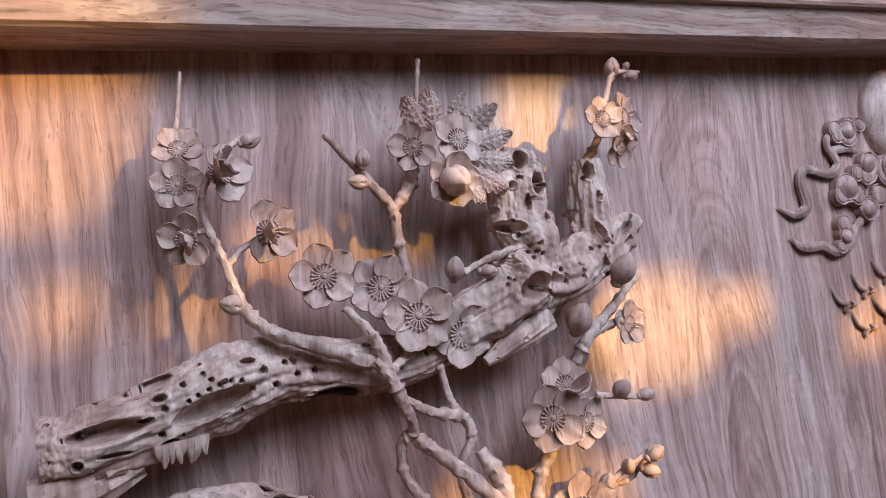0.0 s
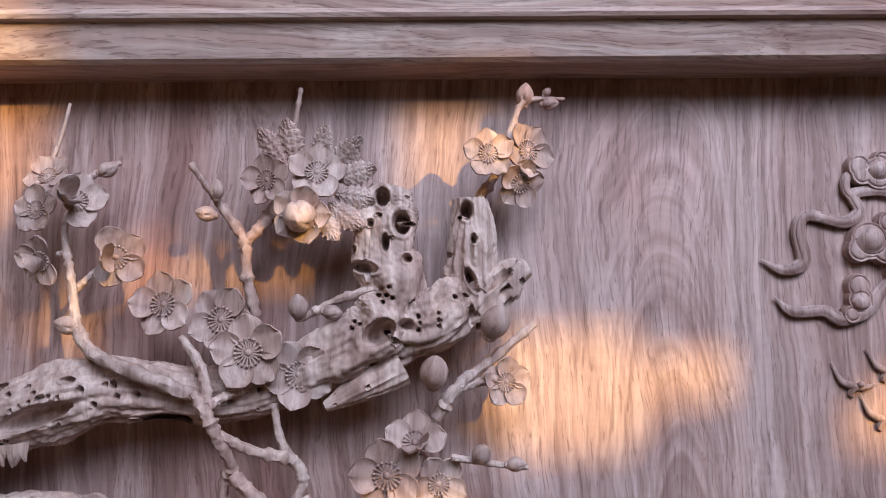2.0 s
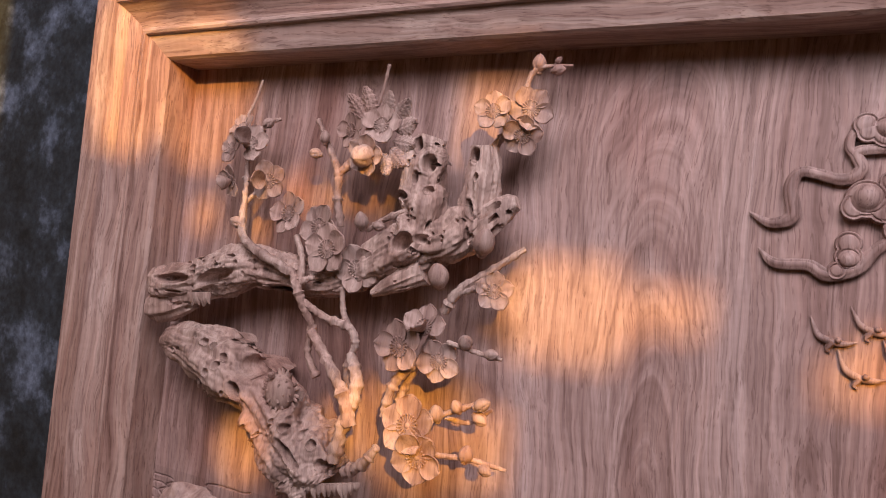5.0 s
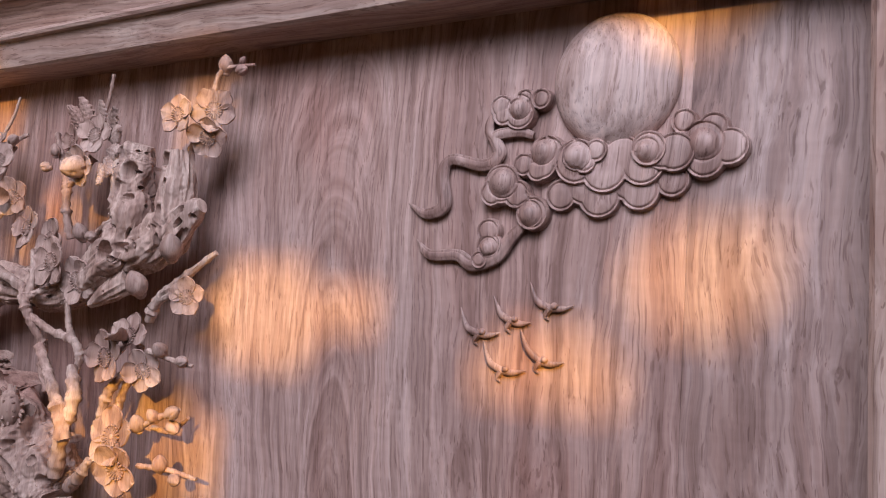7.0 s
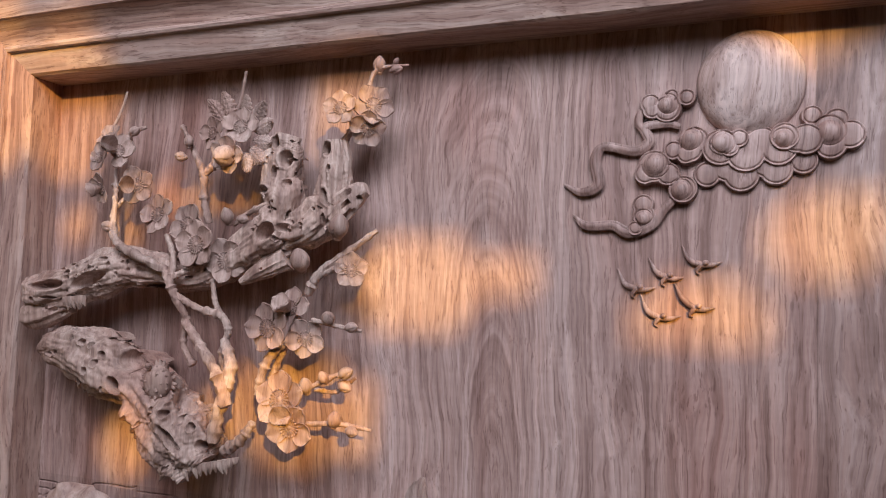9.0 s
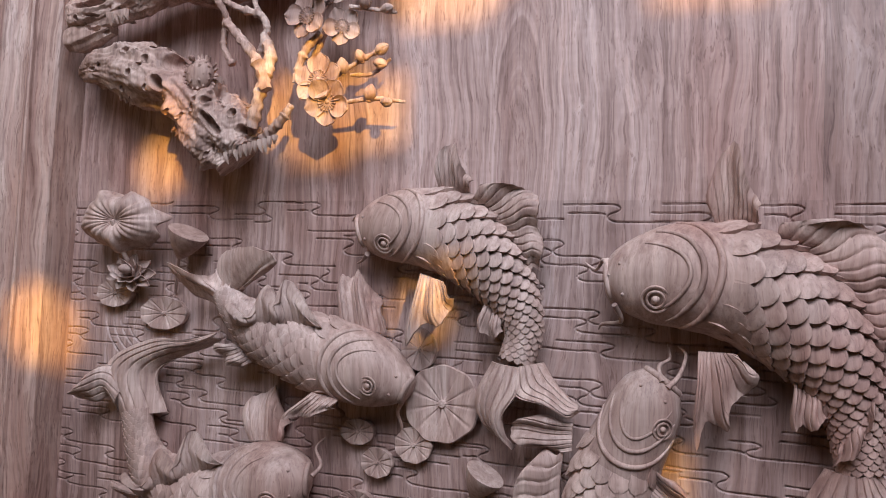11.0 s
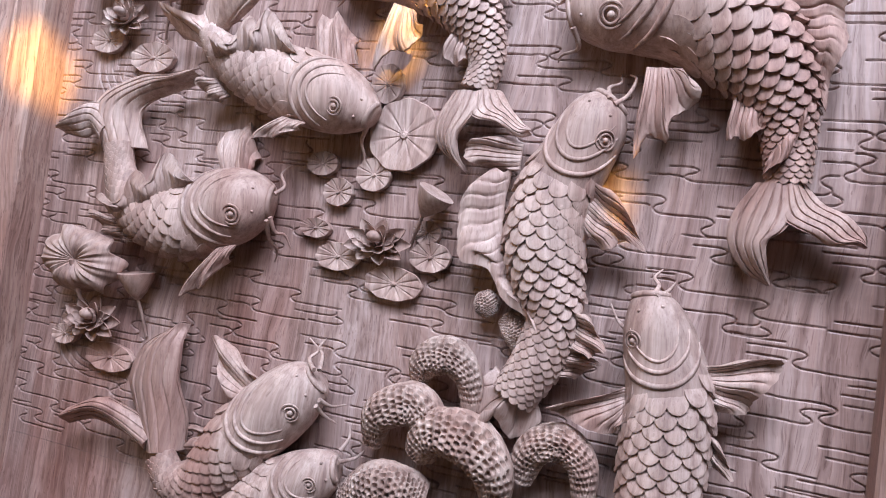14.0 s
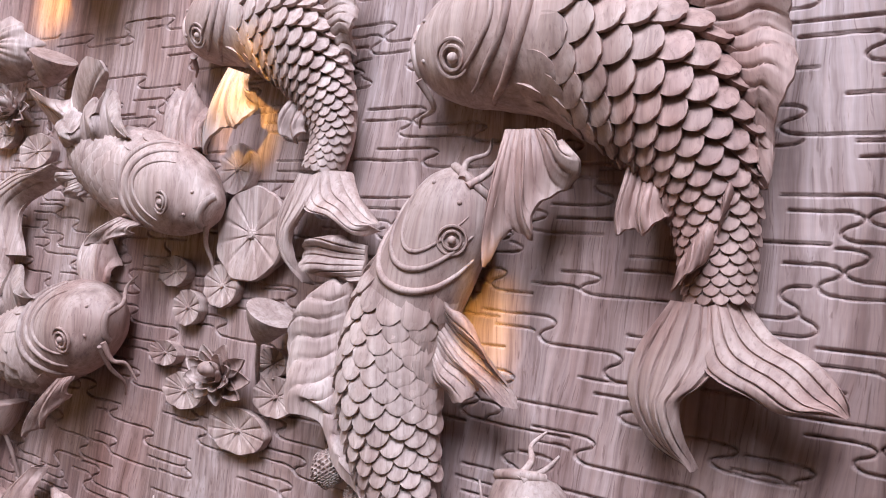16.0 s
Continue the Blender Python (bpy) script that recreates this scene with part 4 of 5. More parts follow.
CLOUDS = [
    (0.0050, [(0.8380, 1.7000, 0.0131), (0.8680, 1.6990, 0.0171), (0.8980, 1.7030, 0.0156), (0.9210, 1.7100, 0.0131), (0.8580, 1.7110, 0.0202), (0.8930, 1.7130, 0.0202)], None),
    (0.0070, [(0.9280, 1.7510, 0.0101), (0.9480, 1.7460, 0.0113), (0.9590, 1.7320, 0.0139), (0.9430, 1.7240, 0.0146), (0.9420, 1.7370, 0.0156)], (0.9420, 1.7350, 0.0106)),
    (0.0085, [(0.8500, 1.7250, 0.0181), (0.8720, 1.7190, 0.0189), (0.9000, 1.7220, 0.0171), (0.8850, 1.7290, 0.0151), (0.8670, 1.7300, 0.0126)], None),
    (0.0100, [(0.9230, 1.7290, 0.0151), (0.9150, 1.7280, 0.0126)], None),
    (0.0120, [(0.9050, 1.7320, 0.0136)], (0.9040, 1.7300, 0.0068)),
    (0.0115, [(0.8520, 1.7290, 0.0131), (0.8660, 1.7320, 0.0096), (0.8580, 1.7240, 0.0096)], (0.8510, 1.7280, 0.0091)),
    (0.0080, [(0.8070, 1.7240, 0.0101), (0.8190, 1.7200, 0.0106), (0.8260, 1.7320, 0.0151), (0.8230, 1.7230, 0.0121)], (0.8220, 1.7340, 0.0091)),
    (0.0080, [(0.7850, 1.7710, 0.0106), (0.8010, 1.7650, 0.0141), (0.7870, 1.7650, 0.0101), (0.8050, 1.7770, 0.0081), (0.8190, 1.7750, 0.0091)], (0.8010, 1.7690, 0.0078)),
    (0.0090, [(0.7890, 1.7090, 0.0166), (0.7810, 1.7020, 0.0113), (0.8020, 1.7010, 0.0121)], (0.7900, 1.7110, 0.0113)),
    (0.0090, [(0.8160, 1.6860, 0.0141), (0.8070, 1.6970, 0.0091)], (0.8140, 1.6850, 0.0078)),
    (0.0080, [(0.7800, 1.6610, 0.0116), (0.7790, 1.6720, 0.0108), (0.7720, 1.6490, 0.0081)], (0.7800, 1.6580, 0.0066)),
]
for height, lobes, curl in CLOUDS:
    cloud_plate(height, lobes, curl)


def ribbon(parent, rows, name="ribbon"):
    def grooved(s, a, p):
        return 1 - 0.22 * max(0, math.cos((a - 1.0) * 3.2)) ** 12 - 0.2 * max(0, math.cos((a - 2.2) * 3.2)) ** 12
    bm = tube(bmesh.new(), rscale(rows), n=28, steps=14 * len(rows), flat=0.6, bump=grooved)
    return part(name, bm, W_PANEL, parent)


ribbon(cloud, [((0.700, 0.003, 1.695), 0.0008), ((0.718, 0.004, 1.686), 0.0045), ((0.735, 0.004, 1.693), 0.0062), ((0.732, 0.004, 1.718), 0.006), ((0.741, 0.004, 1.731), 0.005), ((0.771, 0.004, 1.725), 0.0055),
               ((0.784, 0.004, 1.734), 0.0055), ((0.780, 0.004, 1.748), 0.005), ((0.800, 0.004, 1.751), 0.0046), ((0.813, 0.004, 1.747), 0.003)])
ribbon(cloud, [((0.710, 0.003, 1.664), 0.0008), ((0.724, 0.004, 1.652), 0.0045), ((0.750, 0.004, 1.652), 0.0052), ((0.765, 0.004, 1.645), 0.006), ((0.786, 0.004, 1.652), 0.006), ((0.797, 0.004, 1.666), 0.0055), ((0.808, 0.004, 1.677), 0.004)])
ribbon(cloud, [((0.782, 0.004, 1.743), 0.0045), ((0.774, 0.004, 1.752), 0.0042), ((0.776, 0.004, 1.763), 0.004), ((0.786, 0.004, 1.768), 0.003)])
ribbon(cloud, [((0.796, 0.004, 1.707), 0.006), ((0.808, 0.004, 1.700), 0.006), ((0.814, 0.004, 1.690), 0.0055)])
for a, b, c, d in [((0.815, 0.002, 1.633), (0.822, 0.003, 1.619), (0.833, 0.003, 1.614), (0.851, 0.002, 1.617)), ((0.784, 0.002, 1.621), (0.792, 0.003, 1.607), (0.801, 0.003, 1.602), (0.817, 0.002, 1.602)),
                   ((0.755, 0.002, 1.610), (0.762, 0.003, 1.595), (0.773, 0.003, 1.590), (0.791, 0.002, 1.592)), ((0.809, 0.002, 1.596), (0.816, 0.003, 1.582), (0.827, 0.003, 1.573), (0.846, 0.002, 1.574)),
                   ((0.777, 0.002, 1.585), (0.784, 0.003, 1.569), (0.795, 0.003, 1.563), (0.815, 0.002, 1.565))]:
    ob = thing("carved_bird", V(c), "small flying bird carved in low relief on the panel", "bird carving", "birds under the cloud")
    part("wing", tube(bmesh.new(), [(*a, 0.0005), (*b, 0.0026), (*c, 0.0030)], n=8, steps=12, flat=0.7), W_PANEL, ob)
    part("wing", tube(bmesh.new(), [(*c, 0.0030), ((c[0] + d[0]) / 2, 0.003, (c[2] + d[2]) / 2 - 0.0015, 0.0024), (*d, 0.0005)], n=8, steps=12, flat=0.7), W_PANEL, ob)
    part("tail", tube(bmesh.new(), [(*c, 0.003), (c[0] - 0.004, 0.002, c[2] - 0.006, 0.0022), (c[0] - 0.001, 0.002, c[2] - 0.009, 0.0005)], n=6, steps=6), W_PANEL, ob)
    part("head", ball(bmesh.new(), V(c) + Vector((0.004, -0.002, 0.002)), 0.003, 0.0028, 0.0026, 8, 6), W_PANEL, ob)


# ---- carp ----
def scale_mesh():
    """One overlapping scale: rounded at the free end, which stands proud, with a nick in its middle."""
    bm = bmesh.new()
    rows = [(0.0, 0.50, -0.09), (0.45, 0.54, 0.07), (0.66, 0.51, 0.145), (0.84, 0.41, 0.19), (0.96, 0.27, 0.215), (1.02, 0.12, 0.22)]
    grid = [[bm.verts.new((h * v, y, z - 0.06 * v * v - (0.075 if v == 0 and y == 0.84 else 0))) for v in (-1, -0.5, 0, 0.5, 1)] for y, h, z in rows]
    for a, b in zip(grid, grid[1:]):
        for j in range(4):
            bm.faces.new((a[j], a[j + 1], b[j + 1], b[j]))
    rim = [r[0] for r in grid] + grid[-1][1:] + [r[4] for r in reversed(grid[:-1])]
    low = [bm.verts.new((v.co.x * 0.94, v.co.y - 0.03, v.co.z - 0.20)) for v in rim]
    for i in range(len(rim) - 1):
        bm.faces.new((rim[i], low[i], low[i + 1], rim[i + 1]))
    me = link_mesh("scale", bm, W_CARVE)
    me.polygons.foreach_set("use_smooth", [i < 20 for i in range(len(me.polygons))])
    return me


SCALE = scale_mesh()


def fin(parent, base, tips, ribs=6, lift=0.0055, thick=0.0035, name="fin", rows=16, cols=None, smooth=False):
    """A ribbed fin spread from its base line to its wavy outer edge."""
    cols = cols or max(ribs * 18 + 1, 90)
    b, t = spline(base, cols), spline(tips, cols)
    grid = []
    for i in range(rows):
        v = i / (rows - 1)
        row = []
        for j in range(cols):
            u = j / (cols - 1)
            folds = 0.9 + 0.32 * ribs
            bow = math.sin(math.pi * v) * 0.006
            k = v * (1 + 0.07 * math.sin(folds * 2 * math.pi * u + 0.6) + 0.012 * math.sin(ribs * 5.1 * math.pi * u))
            p = b[j] * (1 - k) + t[j] * k
            p = p + (t[-1] - t[0]) * np.array((1, 0, 1)) * 0.055 * math.sin(2 * math.pi * v) * v
            d = p[1] + bow + lift * (0.15 + 0.75 * v) * math.sin(folds * 2 * math.pi * u + 0.4 * math.sin(4 * v))
            d -= 0.0021 * max(0, math.cos(ribs * 4.6 * math.pi * (u + 0.012 * math.sin(5 * v)))) ** 5 * min(1, 5 * (1 - v), 6 * v)
            if smooth:
                d = p[1] + 0.5 * bow + lift * v * math.sin(3.3 * math.pi * u) - 0.0018 * max(0, math.cos(ribs * 2 * math.pi * u)) ** 14 * min(1, 4 * (1 - v) + 0.3)
            row.append(V((p[0], max(d, 0.0035), p[2])))
        grid.append(row)
    return part(name, sheet(bmesh.new(), grid, thick), W_CARVE, parent)


def tail_lobe(parent, outer, inner, ribs=5, arch=0.006):
    """One flowing lobe of a tail, hollow-grooved along its length, between its two curved edges."""
    rows, cols = 46, 61
    a, b = spline(outer, rows), spline(inner, rows)
    grid = []
    for i in range(rows):
        v = i / (rows - 1)
        row = []
        for j in range(cols):
            u = j / (cols - 1)
            p = a[i] * (1 - u) + b[i] * u
            d = p[1] + arch * math.sin(math.pi * u) * (1 - 0.5 * v) + 0.0035 * math.sin(2.2 * math.pi * u + 4 * v) * v
            d -= 0.0026 * max(0, math.cos(ribs * 2 * math.pi * (u + 0.04 * math.sin(5 * v)))) ** 6 * min(1, 6 * (1 - v), 8 * v + 0.2)
            row.append(V((p[0], max(d, 0.0035), p[2])))
        grid.append(row)
    return part("tail_lobe", sheet(bmesh.new(), grid, 0.004), W_CARVE, parent)


def carp(spine, eye, label, fins, tail=None, whiskers=(), gill=0.30, flat=0.8, across=6, end=0.985, gill_turn=0.0, arch=0.008):
    """A carved carp. spine: ((x, depth, z), radius) from mouth to tail root."""
    rows = spline(rscale(spine), 200)
    ln = np.concatenate([[0], np.cumsum(np.linalg.norm(np.diff(rows[:, :3], axis=0), axis=1))])
    S = 90
    sp = np.array([[np.interp(s, ln / ln[-1], rows[:, k]) for k in range(4)] for s in np.linspace(0, 1, S)])
    total = ln[-1]
    fr = frames([p[:3] for p in sp])
    ob = thing("carved_carp", V((*sp[S // 2][:1], 0.0, sp[S // 2][2])), label, "carp carving", "carp in the water")

    def at(s, a, k=1.0):
        i = min(max(s, 0), 1) * (S - 1)
        i0 = min(int(i), S - 2)
        f = i - i0
        p = sp[i0] * (1 - f) + sp[i0 + 1] * f
        t, side, out = (fr[i0][q].lerp(fr[i0 + 1][q], f).normalized() for q in range(3))
        r = p[3] * k
        pos = V(p) + (side * math.cos(a) + out * math.sin(a) * flat) * r
        nor = (side * math.cos(a) + out * math.sin(a) / flat).normalized()
        return pos, nor, t, r

    bm = tube(bmesh.new(), [tuple(p) for p in sp], n=40, steps=S, flat=flat)
    part("body", bm, W_CARVE, ob)
    # scales in staggered rows
    s, row = gill + 0.012, 0
    while s < end:
        r = at(s, 0)[3]
        w = r * math.pi * 0.88 / across
        for i in range(across + (row % 2)):
            a = math.pi * (0.055 + 0.89 * (i + (0.5 if row % 2 == 0 else 0.0)) / across)
            if not 0.03 < a / math.pi < 0.97:
                continue
            pos, nor, t, _ = at(s - 0.10 * (2 * a / math.pi - 1) ** 2 * (1 - (s - gill) / (1 - gill)), a)
            t = (t - nor * t.dot(nor)).normalized()
            x = t.cross(nor).normalized()
            m = Matrix((x, t, nor)).transposed().to_4x4()
            m.translation = pos
            part_mesh("scale", SCALE, m @ Matrix.Diagonal((w * 1.06, w * 1.20, w * 1.0, 1)), ob)
        s += w * 0.60 / total
        row += 1
    # gill covers: nested crescents
    for g, (back, wide, thickness) in enumerate(((0.0, 0.86, 0.070), (0.045, 0.68, 0.058), (0.08, 0.50, 0.042))):
        pts = []
        for k in range(13):
            u = k / 12
            a = math.pi * (0.5 + gill_turn) + (u - 0.5) * math.pi * wide
            pos, nor, t, r = at(gill - back - 0.12 * (2 * u - 1) ** 2, min(max(a, 0.02), math.pi - 0.02), 1.0)
            pts.append((pos.x, -pos.y, pos.z, r * thickness * math.sin(math.pi * (0.08 + 0.84 * u)) ** 0.6))
        part("gill_cover", tube(bmesh.new(), pts, n=8, steps=30), W_CARVE, ob)
    # eye: rings round a raised pupil, on the head's surface
    if eye:
        best = min(((s, a) for s in np.linspace(0.02, gill, 30) for a in np.linspace(0.15, math.pi - 0.15, 40)),
                   key=lambda q: (at(*q)[0].x - eye[0]) ** 2 + (at(*q)[0].z - eye[2]) ** 2)
        pos, nor, t, r = at(*best)
        r = max(r, 0.02)
        rot = nor.to_track_quat("Z", "Y").to_matrix()
        bm = bmesh.new()
        for k, h in ((0.27, 0.008), (0.17, 0.022)):
            pts = 24
            for j in range(pts):
                a0, a1 = 2 * math.pi * j / pts, 2 * math.pi * (j + 1) / pts
                ring = [[(k + 0.028 * math.cos(q), h + 0.035 * math.sin(q)) for q in np.linspace(0, 2 * math.pi, 6, endpoint=False)]][0]
                v0 = [bm.verts.new(pos + rot @ Vector((r * q * math.cos(a0), r * q * math.sin(a0), r * z))) for q, z in ring]
                v1 = [bm.verts.new(pos + rot @ Vector((r * q * math.cos(a1), r * q * math.sin(a1), r * z))) for q, z in ring]
                for i in range(6):
                    bm.faces.new((v0[i], v0[(i + 1) % 6], v1[(i + 1) % 6], v1[i]))
        bmesh.ops.remove_doubles(bm, verts=bm.verts[:], dist=1e-5)
        eye_ob = part("eye", bm, W_CARVE, ob)
        part("pupil", ball(bmesh.new(), pos + nor * r * 0.02, r * 0.085, r * 0.085, r * 0.07, 12, 8, rot), W_CARVE, eye_ob)
    # lips
    lips = []
    for k in range(9):
        a = math.pi * (0.12 + 0.76 * k / 8)
        pos, nor, t, r = at(0.012, a)
        lips.append((pos.x, -pos.y, pos.z, 0.0035))
    part("mouth_rim", tube(bmesh.new(), lips, n=7, steps=18), W_CARVE, ob)
    for a in (0.36, 0.64):
        pos, nor, t, r = at(0.055, math.pi * a)
        part("nostril", ball(bmesh.new(), pos, 0.0018, 0.0018, 0.0018, 8, 6), W_CARVE, ob)
    for w in whiskers:
        k = len(w) - 1
        part("whisker", tube(bmesh.new(), [(*p, 0.0029 * (1 - 0.7 * i / k)) for i, p in enumerate(w)], n=8, steps=8 * len(w)), W_CARVE, ob)
    for base, tips, ribs in fins:
        fin(ob, base, tips, ribs)
    if tail and len(tail) == 2:
        for outer, inner in tail:
            tail_lobe(ob, outer, inner, arch=arch)
    elif tail:
        fin(ob, tail[0], tail[1], tail[2], lift=0.003, name="tail_fin", rows=16, smooth=True)
    return ob


carp([((0.736, 0.020, 1.250), 0.0168), ((0.749, 0.022, 1.252), 0.0322), ((0.778, 0.024, 1.255), 0.0459), ((0.814, 0.025, 1.258), 0.0529),
      ((0.861, 0.025, 1.251), 0.0544), ((0.907, 0.025, 1.225), 0.0484), ((0.941, 0.024, 1.185), 0.0356), ((0.956, 0.022, 1.144), 0.0246), ((0.963, 0.020, 1.092), 0.0185)],
     (0.784, 0.050, 1.234), "large carved carp arching over, tall ribbed back fin, flowing tail",
     [([(0.879, 0.030, 1.292), (0.926, 0.035, 1.269), (0.959, 0.035, 1.224), (0.979, 0.030, 1.167)], [(0.901, 0.050, 1.304), (0.966, 0.045, 1.308), (0.989, 0.040, 1.264), (0.996, 0.040, 1.229), (0.989, 0.035, 1.190), (0.986, 0.030, 1.156)], 7),
      ([(0.837, 0.030, 1.302), (0.872, 0.030, 1.302)], [(0.828, 0.040, 1.334), (0.847, 0.035, 1.389), (0.862, 0.045, 1.356), (0.876, 0.045, 1.323)], 4),
      ([(0.824, 0.045, 1.187), (0.855, 0.045, 1.187)], [(0.823, 0.050, 1.115), (0.826, 0.050, 1.099), (0.833, 0.045, 1.117), (0.851, 0.045, 1.120), (0.853, 0.045, 1.134), (0.867, 0.040, 1.148), (0.876, 0.040, 1.167), (0.865, 0.040, 1.180)], 5),
      ([(0.907, 0.030, 1.177), (0.931, 0.035, 1.158)], [(0.905, 0.040, 1.125), (0.919, 0.040, 1.124), (0.939, 0.040, 1.135)], 3),
      ([(0.970, 0.030, 1.167), (0.947, 0.030, 1.120)], [(0.970, 0.045, 1.142), (0.961, 0.045, 1.113), (0.939, 0.040, 1.090)], 3)],
     (([(0.935, 0.020, 1.087), (0.918, 0.022, 1.055), (0.917, 0.024, 1.028), (0.932, 0.024, 1.004), (0.957, 0.020, 0.991)], [(0.964, 0.034, 1.085), (0.969, 0.040, 1.055), (0.964, 0.044, 1.042), (0.952, 0.044, 1.030), (0.954, 0.038, 1.011), (0.959, 0.022, 0.993)]), ([(0.977, 0.020, 1.091), (0.995, 0.024, 1.072), (1.016, 0.028, 1.062), (1.031, 0.030, 1.047), (1.034, 0.026, 1.036)], [(0.959, 0.034, 1.084), (0.962, 0.040, 1.055), (0.972, 0.046, 1.046), (0.988, 0.046, 1.040), (1.003, 0.042, 1.033), (1.020, 0.044, 1.036), (1.033, 0.028, 1.035)])),
     [[(0.740, 0.040, 1.255), (0.732, 0.030, 1.271), (0.722, 0.015, 1.262), (0.709, 0.008, 1.269)], [(0.745, 0.040, 1.227), (0.750, 0.025, 1.211), (0.730, 0.012, 1.207), (0.725, 0.006, 1.201)]], gill=0.33)

carp([((0.455, 0.020, 1.296), 0.0143), ((0.467, 0.020, 1.299), 0.0270), ((0.493, 0.022, 1.302), 0.0381), ((0.529, 0.024, 1.303), 0.0431), ((0.568, 0.024, 1.295), 0.0439),
      ((0.611, 0.024, 1.268), 0.0364), ((0.639, 0.022, 1.230), 0.0252), ((0.650, 0.020, 1.198), 0.0197), ((0.644, 0.020, 1.164), 0.0183)],
     (0.499, 0.050, 1.282), "carved carp bent downwards with a scalloped back fin and forked tail",
     [([(0.586, 0.030, 1.329), (0.624, 0.035, 1.303), (0.651, 0.030, 1.258)], [(0.610, 0.045, 1.345), (0.655, 0.040, 1.343), (0.665, 0.040, 1.314), (0.669, 0.035, 1.282), (0.666, 0.030, 1.258)], 6),
      ([(0.553, 0.030, 1.340), (0.586, 0.030, 1.339)], [(0.550, 0.040, 1.367), (0.564, 0.035, 1.396), (0.580, 0.040, 1.368), (0.594, 0.040, 1.350)], 4),
      ([(0.540, 0.045, 1.251), (0.566, 0.045, 1.243)], [(0.529, 0.050, 1.177), (0.549, 0.050, 1.195), (0.571, 0.045, 1.203), (0.579, 0.045, 1.227)], 4),
      ([(0.612, 0.030, 1.228), (0.628, 0.030, 1.212)], [(0.603, 0.035, 1.200), (0.616, 0.035, 1.186), (0.631, 0.035, 1.193)], 2)],
     (([(0.616, 0.020, 1.161), (0.601, 0.022, 1.126), (0.610, 0.024, 1.096), (0.643, 0.020, 1.072)], [(0.651, 0.034, 1.158), (0.651, 0.042, 1.134), (0.636, 0.042, 1.109), (0.637, 0.036, 1.089), (0.644, 0.022, 1.074)]), ([(0.671, 0.020, 1.164), (0.689, 0.024, 1.141), (0.710, 0.028, 1.124)], [(0.645, 0.034, 1.158), (0.649, 0.042, 1.131), (0.678, 0.046, 1.124), (0.702, 0.042, 1.112), (0.712, 0.028, 1.118)])),
     [[(0.463, 0.030, 1.306), (0.449, 0.020, 1.314), (0.438, 0.010, 1.310)], [(0.469, 0.030, 1.271), (0.457, 0.015, 1.265), (0.445, 0.006, 1.261)]], gill=0.32)

carp([((0.793, 0.020, 1.157), 0.0151), ((0.788, 0.022, 1.150), 0.0252), ((0.779, 0.024, 1.135), 0.0340), ((0.765, 0.026, 1.102), 0.0377), ((0.747, 0.026, 1.058), 0.0402),
      ((0.742, 0.026, 1.013), 0.0412), ((0.751, 0.026, 0.971), 0.0346), ((0.763, 0.026, 0.935), 0.0282), ((0.754, 0.026, 0.891), 0.0256), ((0.734, 0.026, 0.850), 0.0220)],
     (0.795, 0.050, 1.112), "carved carp climbing upwards with broad wavy side fins and plump scales",
     [([(0.706, 0.030, 1.106), (0.706, 0.030, 1.079)], [(0.675, 0.030, 1.112), (0.640, 0.035, 1.100), (0.656, 0.035, 1.082), (0.687, 0.030, 1.076)], 3),
      ([(0.698, 0.030, 1.081), (0.695, 0.030, 1.034), (0.705, 0.030, 0.986), (0.730, 0.030, 0.946), (0.765, 0.030, 0.921)], [(0.679, 0.030, 1.070), (0.654, 0.040, 1.042), (0.647, 0.045, 1.013), (0.661, 0.045, 0.980), (0.688, 0.035, 0.972), (0.708, 0.045, 0.943), (0.739, 0.040, 0.929), (0.754, 0.045, 0.915), (0.774, 0.040, 0.907)], 6),
      ([(0.783, 0.035, 1.075), (0.781, 0.035, 1.026)], [(0.813, 0.045, 1.058), (0.843, 0.030, 1.013), (0.823, 0.040, 1.016), (0.803, 0.035, 1.004)], 5),
      ([(0.779, 0.030, 0.943), (0.780, 0.030, 0.910)], [(0.801, 0.045, 0.938), (0.818, 0.040, 0.910), (0.804, 0.040, 0.899)], 4),
      ([(0.768, 0.030, 0.914), (0.766, 0.030, 0.877)], [(0.799, 0.030, 0.901), (0.812, 0.025, 0.893), (0.789, 0.020, 0.874)], 4)],
     ([(0.747, 0.020, 0.867), (0.736, 0.035, 0.851), (0.720, 0.020, 0.857)], [(0.761, 0.020, 0.826), (0.730, 0.020, 0.802), (0.713, 0.050, 0.831), (0.703, 0.050, 0.811), (0.682, 0.020, 0.812), (0.688, 0.020, 0.851), (0.704, 0.015, 0.872)], 6),
     [[(0.792, 0.040, 1.155), (0.788, 0.030, 1.169), (0.797, 0.020, 1.177), (0.794, 0.010, 1.190)], [(0.797, 0.040, 1.150), (0.807, 0.030, 1.162), (0.812, 0.020, 1.181), (0.804, 0.010, 1.189)]], gill=0.27)

